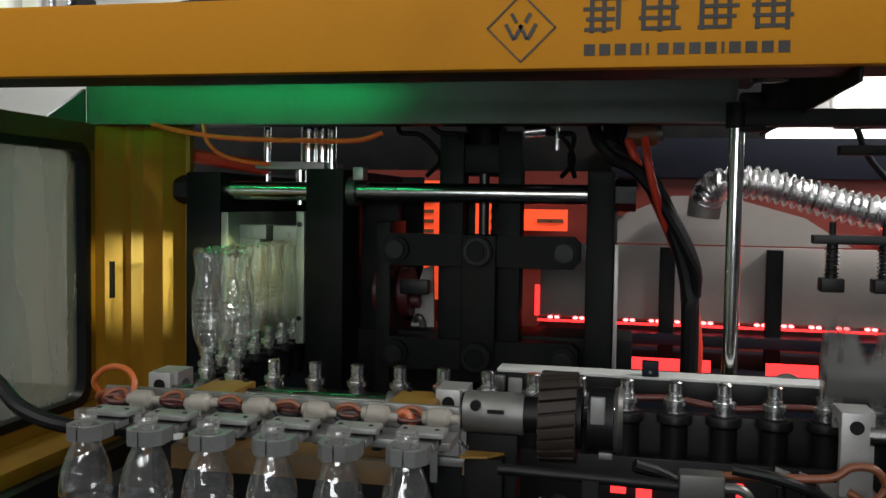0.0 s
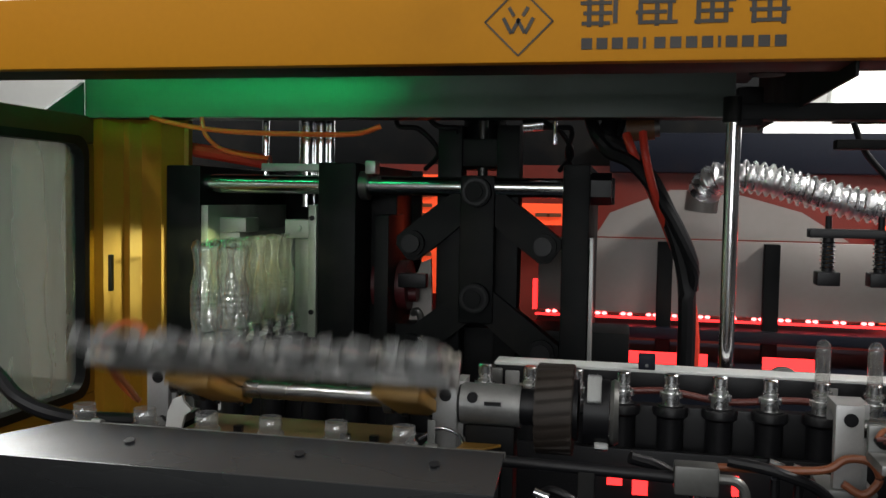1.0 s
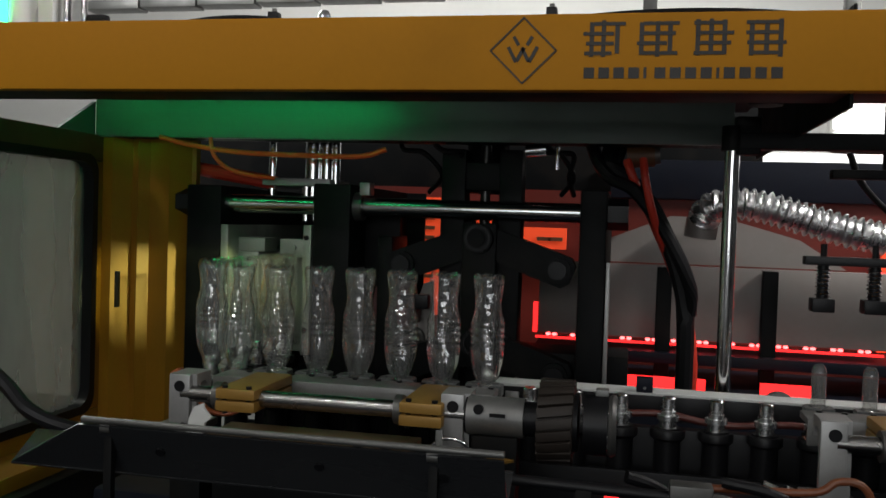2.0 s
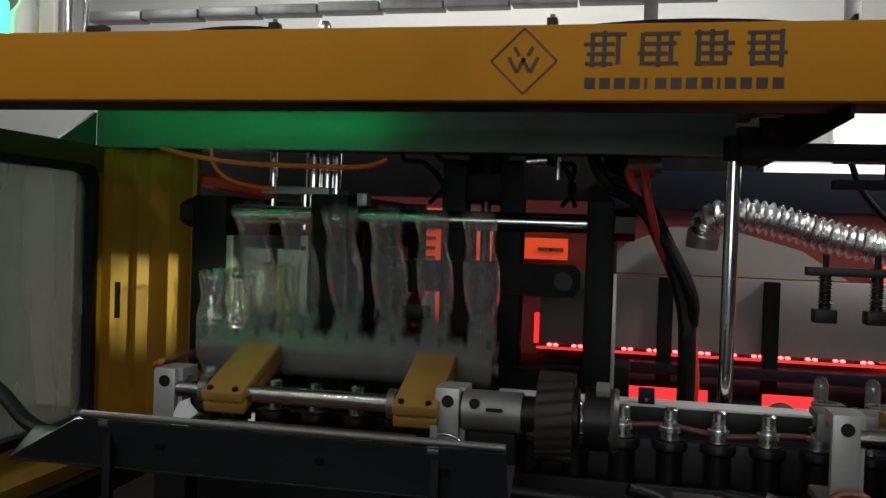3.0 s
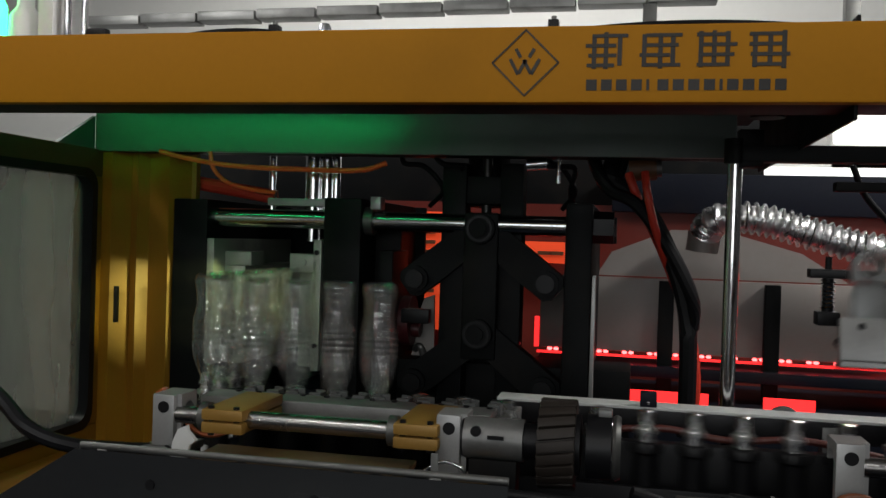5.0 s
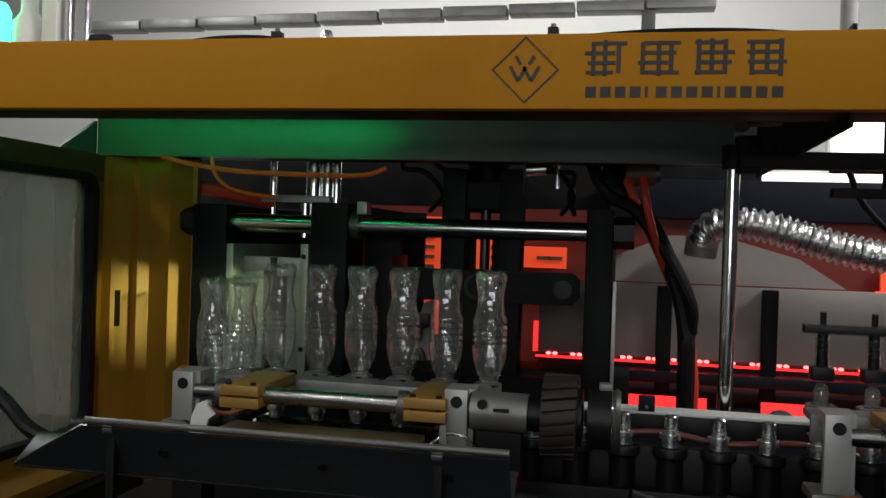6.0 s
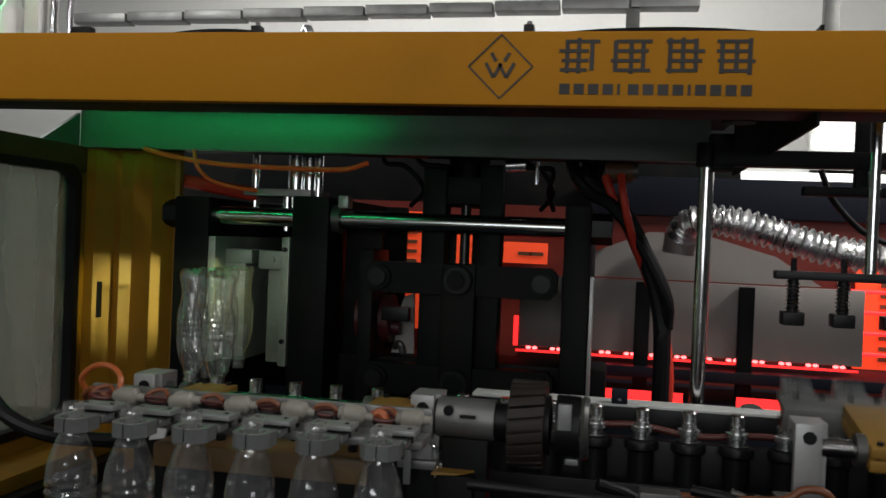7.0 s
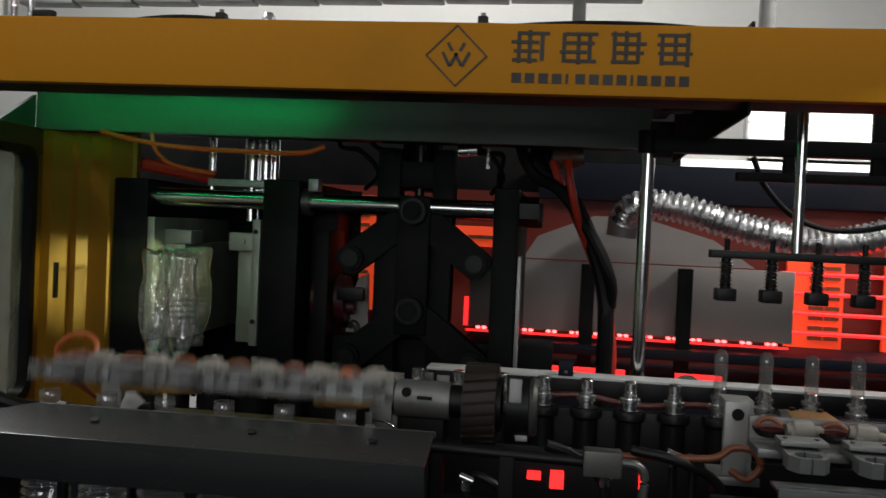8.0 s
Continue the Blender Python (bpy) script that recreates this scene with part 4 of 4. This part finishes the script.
part("leg", box(B(), -0.28, -0.24, 0.02, 0.06, 0.0, 0.68, 0.002), NAVY, feed)
part("leg", box(B(), 0.52, 0.56, 0.02, 0.06, 0.0, 0.68, 0.002), NAVY, feed)

# ---- small things low in front ----
bar_low = thing("air_cylinder", "slim black air cylinder lying under the pulley", "air cylinder", at=(0.57, -0.42, 0.975))
part("barrel", rod(B(), (-0.11, 0, 0), (0.10, 0, -0.004), 0.007), BLACK, bar_low)
part("end_block", box(B(), 0.10, 0.15, -0.015, 0.015, -0.02, 0.014, 0.003), GUNMETAL, bar_low)
part("stand", box(B(), -0.01, 0.01, -0.008, 0.008, -0.235, -0.004, 0.002), DARK, bar_low)
part("elbow", tube(B(), [(0.15, 0, -0.002), (0.17, 0, -0.004), (0.18, 0, -0.018), (0.178, 0, -0.05)], 0.006, 10, 6), GUNMETAL, bar_low)
shim = thing("loose_plate", "crumpled yellow paper label under the actuator", "label", at=(0.435, -0.335, 0.965))
bm = B()
slab(bm, [(-0.035, -0.02), (0.0, -0.012), (0.035, 0.03), (0.012, 0.04), (-0.03, 0.01)], "z", 0.0, 0.003)
part("sheet", bm, BRASS, shim)
part("stand", box(B(), -0.03, 0.02, -0.012, 0.02, -0.225, -0.001, 0.002), DARK, shim)


def hose(name, points, r, mat, label, category="cable"):
    ob = thing(name, label, category)
    part("line", tube(B(), points, r, 10, 8), mat, ob)
    return ob


hose("black_hose", [(0.60, 0.62, 1.55), (0.56, 0.55, 1.44), (0.60, 0.55, 1.40), (0.655, 0.55, 1.34), (0.705, 0.55, 1.24), (0.735, 0.55, 1.14), (0.742, 0.55, 1.05), (0.742, 0.55, 0.86)], 0.020, BLACK, "thick black air hose hanging beside the clamp", "hose")
hose("black_hose", [(0.50, 0.62, 1.55), (0.53, 0.55, 1.45), (0.565, 0.53, 1.40), (0.62, 0.52, 1.37), (0.69, 0.52, 1.28), (0.745, 0.53, 1.17), (0.75, 0.55, 1.10)], 0.015, BLACK, "black air hose hanging beside the clamp", "hose")
hose("red_tube", [(0.60, 0.54, 1.44), (0.615, 0.53, 1.40), (0.65, 0.57, 1.33), (0.70, 0.58, 1.22), (0.745, 0.575, 1.10), (0.762, 0.57, 1.0), (0.762, 0.57, 0.90)], 0.010, RED_HOSE, "red hose hanging beside the clamp", "hose")
hose("red_tube", [(0.635, 0.50, 1.44), (0.642, 0.48, 1.39), (0.66, 0.50, 1.32), (0.69, 0.55, 1.24)], 0.009, RED_HOSE, "short red hose beside the clamp", "hose")
hose("black_cable", [(0.60, 0.60, 1.52), (0.585, 0.57, 1.46), (0.57, 0.56, 1.40)], 0.012, BLACK, "black cable beside the clamp")
hose("black_cable", [(1.0, 0.25, 1.44), (1.03, 0.26, 1.38), (1.10, 0.28, 1.32), (1.20, 0.30, 1.30), (1.32, 0.30, 1.33), (1.45, 0.30, 1.42)], 0.006, BLACK, "thin black cable hanging in a loop")
hose("orange_hose", [(-0.50, 0.46, 1.47), (-0.42, 0.46, 1.452), (-0.30, 0.46, 1.437), (-0.15, 0.46, 1.432), (0.0, 0.46, 1.432), (0.06, 0.47, 1.45)], 0.006, ORANGE_TUBE, "orange air tube strung below the beam")
hose("orange_hose", [(-0.37, 0.46, 1.47), (-0.36, 0.46, 1.43), (-0.33, 0.47, 1.40), (-0.28, 0.49, 1.385), (-0.23, 0.52, 1.38)], 0.005, ORANGE_TUBE, "orange air tube hanging to the blow head")
hose("red_bar_hose", [(-0.52, 0.60, 1.41), (-0.40, 0.60, 1.393), (-0.26, 0.60, 1.372)], 0.018, RED_HOSE, "red flat hose behind the column", "hose")
hose("black_hose", [(-0.60, -0.45, 1.40), (-0.36, -0.42, 1.14), (-0.25, -0.40, 1.042), (-0.203, -0.40, 1.002), (-0.149, -0.38, 0.978), (-0.09, -0.33, 0.965), (-0.05, -0.27, 0.95), (-0.04, -0.2, 0.90)], 0.011, BLACK, "thick black hose hanging along the machine side", "hose")
for x, lean in ((0.08, 0.03), (0.17, -0.03), (0.40, 0.02), (0.43, -0.02)):
    hose("black_cable", [(x - 0.03 + lean, 0.56, 1.53), (x, 0.54, 1.46), (x + 0.05, 0.55, 1.45), (x + 0.06 + lean, 0.58, 1.40), (x + 0.05, 0.62, 1.36)], 0.006, BLACK, "thin black cable above the clamp")
# red tube added in place of the heater light between the mandrels
hose("red_tube", [(0.58, 0.062, 0.965), (0.68, 0.064, 0.972), (0.78, 0.062, 0.960), (0.90, 0.064, 0.968), (1.02, 0.064, 0.95)], 0.006, RED_DULL, "dull red tube standing in for red lit pieces behind the chain", "hose")
hose("orange_hose", [(0.72, -0.31, 0.955), (0.79, -0.33, 0.963), (0.85, -0.34, 0.970), (0.875, -0.34, 0.985), (0.90, -0.345, 0.985), (0.912, -0.345, 0.965), (0.895, -0.345, 0.945), (0.872, -0.34, 0.955)], 0.005, DULL_TUBE, "dull orange air tube looped below the bracket")
valve = thing("air_valve", "chrome air valve above the clamp", "valve", at=(0.40, 0.52, 1.455))
part("body", rod(B(), (-0.025, 0, 0), (0.02, 0, 0.004), 0.014), CHROME, valve)
part("stem", rod(B(), (0, 0, 0), (0, 0, 0.05), 0.006), GUNMETAL, valve)
part("fitting", rod(B(), (0.045, 0.01, -0.04), (0.045, 0.01, 0.02), 0.005), CHROME, valve)
manifold = thing("hose_manifold", "dark red brown hose manifold above the clamp", "manifold", at=(0.63, 0.56, 1.44))
part("body", rod(B(), (-0.03, 0, 0.01), (0.03, 0, 0.014), 0.026), BROWN, manifold)
part("cap", rod(B(), (0.03, 0, 0.014), (0.042, 0, 0.015), 0.02), GUNMETAL, manifold)

for pts, rad, mat, label in (
        ([(0.62, -0.38, 0.98), (0.66, -0.37, 0.965), (0.70, -0.36, 0.93), (0.71, -0.36, 0.86), (0.71, -0.36, 0.74)], 0.008, BLACK, "black air hose below the pulley"),
        ([(0.74, -0.33, 0.97), (0.80, -0.34, 0.962), (0.86, -0.33, 0.93), (0.88, -0.33, 0.85), (0.88, -0.33, 0.74)], 0.007, BLACK, "black air hose below the chain"),
        ([(0.50, -0.36, 0.91), (0.53, -0.38, 0.93), (0.57, -0.38, 0.90), (0.58, -0.37, 0.82), (0.58, -0.37, 0.74)], 0.006, BLACK, "black air tube below the pulley")):
    hose("air_hose", pts, rad, mat, label, "hose")
for x, y, z in ((0.80, -0.31, 0.962), (0.828, -0.31, 0.958), (0.515, -0.40, 0.93), (0.70, -0.40, 0.95)):
    joint = thing("hose_fitting", "small bright chrome hose fitting on a black post", "fitting", "hose fittings", at=(x, y, z))
    part("body", rod(B(), (-0.009, 0, 0.004), (0.009, 0, -0.002), 0.006, n=12), CHROME, joint)
    part("nut", rod(B(), (0, 0, -0.016), (0, 0, 0.0), 0.007, n=6), CHROME, joint)
    part("post", rod(B(), (0, 0, 0.74 - z), (0, 0, -0.016), 0.006, n=10), BLACK, joint)
switch = thing("junction_box", "dark blue steel junction box in front of the chain", "box", at=(1.0, -0.40, 0.74))
part("body", box(B(), -0.16, 0.30, -0.03, 0.03, 0.0, 0.19, 0.006), NAVY, switch)
part("lid", box(B(), -0.15, 0.29, -0.036, -0.031, 0.015, 0.175, 0.002), NAVY, switch)


# ---- chain, bottles and preforms ----
RADIUS = 0.12
ARC = RADIUS * math.pi / 2


def on_chain(s):
    """The place of the chain s metres past its first front station."""
    if s >= -0.06:
        return s, 0.0
    s += 0.06
    if s >= -ARC:
        a = -s / RADIUS
        return -0.06 - RADIUS * math.sin(a), RADIUS * (1 - math.cos(a))
    s += ARC
    return -0.06 - RADIUS, RADIUS - s


def make_mandrel():
    ob = thing("mandrel", "chrome mandrel pin on the conveying chain", "mandrel", "mandrels on the chain")
    part("pin", lathe(B(), [(0.0, 0.016), (0.0095, 0.016), (0.0118, 0.0135), (0.0118, -0.002), (0.0108, -0.003), (0.0108, -0.006), (0.0125, -0.007), (0.0125, -0.018), (0.0, -0.018)], 20), PIN, ob)
    part("collar", lathe(B(), [(0.0, -0.014), (0.018, -0.014), (0.018, -0.022), (0.014, -0.024), (0.014, -0.034), (0.0, -0.034)], 18), PIN, ob)
    part("clamp_ring", lathe(B(), [(0.014, -0.036), (0.026, -0.036), (0.028, -0.040), (0.028, -0.050), (0.024, -0.054), (0.014, -0.054)], 20), BLACK, ob, "black clamp ring")
    part("holder", lathe(B(), [(0.0, -0.034), (0.021, -0.034), (0.021, -0.115), (0.0, -0.115)], 18), BLACK, ob, "black holder")
    return ob


def make_bottle():
    ob = thing("bottle", "clear empty plastic bottle with a ribbed waist", "bottle", "bottles")
    body = [(0.0125, -0.004), (0.0132, -0.012), (0.0172, -0.022), (0.0225, -0.035), (0.0268, -0.050), (0.0286, -0.064), (0.0292, -0.074)]
    for k in range(4):
        z = -0.078 - 0.0105 * k
        body += [(0.0294, z), (0.0274, z - 0.0025), (0.0274, z - 0.0045), (0.0294, z - 0.007)]
    body += [(0.0280, -0.123), (0.0252, -0.133), (0.0230, -0.143), (0.0222, -0.153), (0.0228, -0.164), (0.0245, -0.176), (0.0264, -0.188), (0.0272, -0.196), (0.0258, -0.202), (0.020, -0.206), (0.012, -0.200), (0.0, -0.198)]
    bm = lathe(B(), body, 40)
    for v in bm.verts:  # five feet and softly fluted flanks
        a = math.atan2(v.co.y, v.co.x)
        if v.co.z < -0.182:
            v.co.z += 0.005 * (0.5 + 0.5 * math.cos(5 * a)) * (1 if v.co.z < -0.195 else 0.3)
        elif -0.121 < v.co.z < -0.045:
            f = 1 + 0.02 * math.cos(10 * a)
            v.co.x, v.co.y = v.co.x * f, v.co.y * f
        elif v.co.z < -0.13:
            f = 1 - 0.035 * (0.5 + 0.5 * math.cos(8 * a))
            v.co.x, v.co.y = v.co.x * f, v.co.y * f
    part("body", bm, PET, ob, smooth=50)
    part("neck", lathe(B(), [(0.0108, 0.020), (0.0122, 0.020), (0.0122, 0.014), (0.0132, 0.012), (0.0122, 0.009), (0.0122, 0.003), (0.0155, 0.002), (0.0155, -0.001), (0.0125, -0.004)], 24), PREFORM, ob)
    return ob


def make_preform():
    ob = thing("preform", "clear plastic bottle preform with a domed end", "preform", "preforms")
    part("body", lathe(B(), [(0.0112, -0.003), (0.0115, -0.02), (0.0115, -0.068), (0.010, -0.076), (0.006, -0.081), (0.0, -0.083)], 20), PREFORM, ob, smooth=60)
    part("neck", lathe(B(), [(0.0108, 0.020), (0.0122, 0.020), (0.0122, 0.010), (0.0135, 0.009), (0.0122, 0.006), (0.0155, 0.002), (0.0155, -0.001), (0.0112, -0.003)], 20), PREFORM, ob)
    return ob


def repeat(first, n):
    """The first and n - 1 copies of it."""
    return [first] + [copy_thing(first, pose(0, 0, 0)) for _ in range(n - 1)]


def chained(k, t, turned=True):
    x, y = on_chain(PITCH * (k + between(t, CHAIN)))
    return pose(x, y, NECK_Z, 180 if turned else 0, 0, 0)


def held(k, t, plan):
    """The pose of what the gripper at station k holds."""
    a = between(t, plan)
    return pose(PITCH * k, PIVOT_Y + SHIFT * between(t, SLIDE), PIVOT_Z + between(t, RISE), -a, 0, 0) @ pose(0, -REACH, LIFT)


def dropped(k, t, t0, t1):
    """A bottle let go at t0: it settles in the tray, then falls through at t1."""
    m = held(k, t0, BOTTLE_ARM)
    settle = between(t, [(t0 + 0.02, t0 + 0.38, 0, -0.004)])
    fall = between(t, [(t1, t1 + 0.18, 0, -0.42)])
    return Matrix.Translation((0, 0, settle + fall)) @ m


def motions():
    def on_shaft(x, t, plan=None):
        """The pose at time t of what sits on the sliding shaft line, turned by the plan."""
        return pose(x, PIVOT_Y + SHIFT * between(t, SLIDE), PIVOT_Z + between(t, RISE), -between(t, plan) if plan else 0, 0, 0)

    arm_ticks = ticks(*spans(BOTTLE_ARM), *spans(SLIDE), *spans(RISE))
    for part_on_shaft, x in ((bottle_arm, 0.0), (wheel, 0.523), (drum, 0.581)):
        walk(part_on_shaft, [(t, on_shaft(x, t, BOTTLE_ARM)) for t in arm_ticks])
    for part_on_shaft, x in [(actuator, 0.436), (carriage_plate, 0.0)] + brackets:
        walk(part_on_shaft, [(t, on_shaft(x, t)) for t in ticks(*spans(SLIDE), *spans(RISE), step=0.05)])
    for side, jaw in bottle_jaws:
        walk(jaw, [(t, pose(0.009 * side * between(t, JAWS), 0, 0)) for t in ticks(*spans(JAWS), step=0.05)])
    load_ticks = ticks(*spans(PREFORM_ARM), *spans(SLIDE), *spans(RISE))
    walk(preform_arm, [(t, on_shaft(0.0, t, PREFORM_ARM)) for t in load_ticks])
    # mould clamp
    clamp_ticks = ticks(*spans(CLAMP), step=0.1)
    walk(carriage, [(t, pose(-0.048 * between(t, CLAMP), 0, 0)) for t in clamp_ticks])
    walk(platen, [(t, pose(0.034 * between(t, CLAMP), 0, 0)) for t in clamp_ticks])
    walk(nozzle, [(t, pose(0.02 * between(t, CLAMP), 0, -0.02 * between(t, CLAMP))) for t in clamp_ticks])
    rows = {1: [], -1: []}
    head = []
    for t in clamp_ticks:
        shift = 0.042 * between(t, CLAMP)
        rise = math.sqrt(LINK ** 2 - (LINK - shift) ** 2)
        head.append((t, pose(0.274, 0, 1.187 + rise)))
        for side in (1, -1):
            rows[side].append((t, (0.274 + side * (LINK - shift), 1.187, side * math.degrees(math.atan2(rise, LINK - shift)))))
    walk(crosshead, head)
    for side, drop, link in links:
        walk(link, [(t, pose(x, 0, z - drop, 0, turn, 0)) for t, (x, z, turn) in rows[side]])
    walk(press, [(t, pose(1.03, 0, 1.24 - 0.095 * between(t, PRESS))) for t in ticks(*spans(PRESS), step=0.06)])
    walk(tray, [(t, pose(0.26, -0.60, 1.045 + between(t, TRAY_HEIGHT), between(t, TRAY_TURN), 0, 0)) for t in ticks(*spans(TRAY_HEIGHT), *spans(TRAY_TURN), step=0.05)])
    for x, post in hinge_posts:
        walk(post, [(t, pose(x, -0.588, 0.78 + between(t, TRAY_HEIGHT))) for t in ticks(*spans(TRAY_HEIGHT), step=0.05)])
    # chain
    chain_ticks = ticks(*spans(CHAIN))
    for k, pin in zip(range(-14, 18), repeat(make_mandrel(), 32)):
        walk(pin, [(t, chained(k, t, False)) for t in chain_ticks])
    # bottles: those in the grippers at first, and the sets that follow them
    bottles = repeat(make_bottle(), 24)
    for k, bottle in enumerate(bottles[:6]):
        walk(bottle, [(t, dropped(k, t, 0.06, 1.02)) for t in ticks((0.0, 0.5), (0.9, 1.3), step=0.05)])
    for n, bottle in enumerate(bottles[6:]):
        batch, k = 1 + n // 6, n % 6
        taken, let_go = 2.10 + CYCLE * (batch - 1), 3.72 + CYCLE * (batch - 1)
        rows = []
        for t in ticks(*spans(CHAIN), *spans(BOTTLE_ARM), *spans(SLIDE), *spans(RISE), (let_go, let_go + 0.45), (let_go + 0.8, let_go + 1.1)):
            if t < taken or batch == 3:
                rows.append((t, chained(k - 6 * batch, t)))
            elif t <= let_go:
                rows.append((t, held(k, t, BOTTLE_ARM)))
            else:
                rows.append((t, dropped(k, t, let_go, let_go + 0.84)))
        walk(bottle, rows)
    # preforms: one set on the chain, two brought by the arm; the last waits low in the feed
    for n, preform in enumerate(repeat(make_preform(), 18)):
        batch, k = n // 6, 12 + n % 6
        given = -1 if batch == 0 else 2.08 + CYCLE * (batch - 1)
        rows = []
        for t in ticks(*spans(CHAIN), *spans(PREFORM_ARM), *spans(SLIDE), (3.9, 4.2)):
            if t >= given:
                s = max(k, k + between(t, CHAIN) - 6 * batch)
                rows.append((t, pose(PITCH * s, 0, NECK_Z, 180, 0, 0)))
            elif batch == 1 or t > 4.0:
                rows.append((t, held(k, max(t, given - 0.86), PREFORM_ARM) @ pose(0, 0, 0 if batch == 1 else between(t, [(3.9, 4.2, -0.25, 0)]))))
            else:
                rows.append((t, held(k, 0.5, PREFORM_ARM) @ pose(0, 0, between(t, [(3.9, 4.2, -0.25, 0)]))))
        walk(preform, rows)


motions()
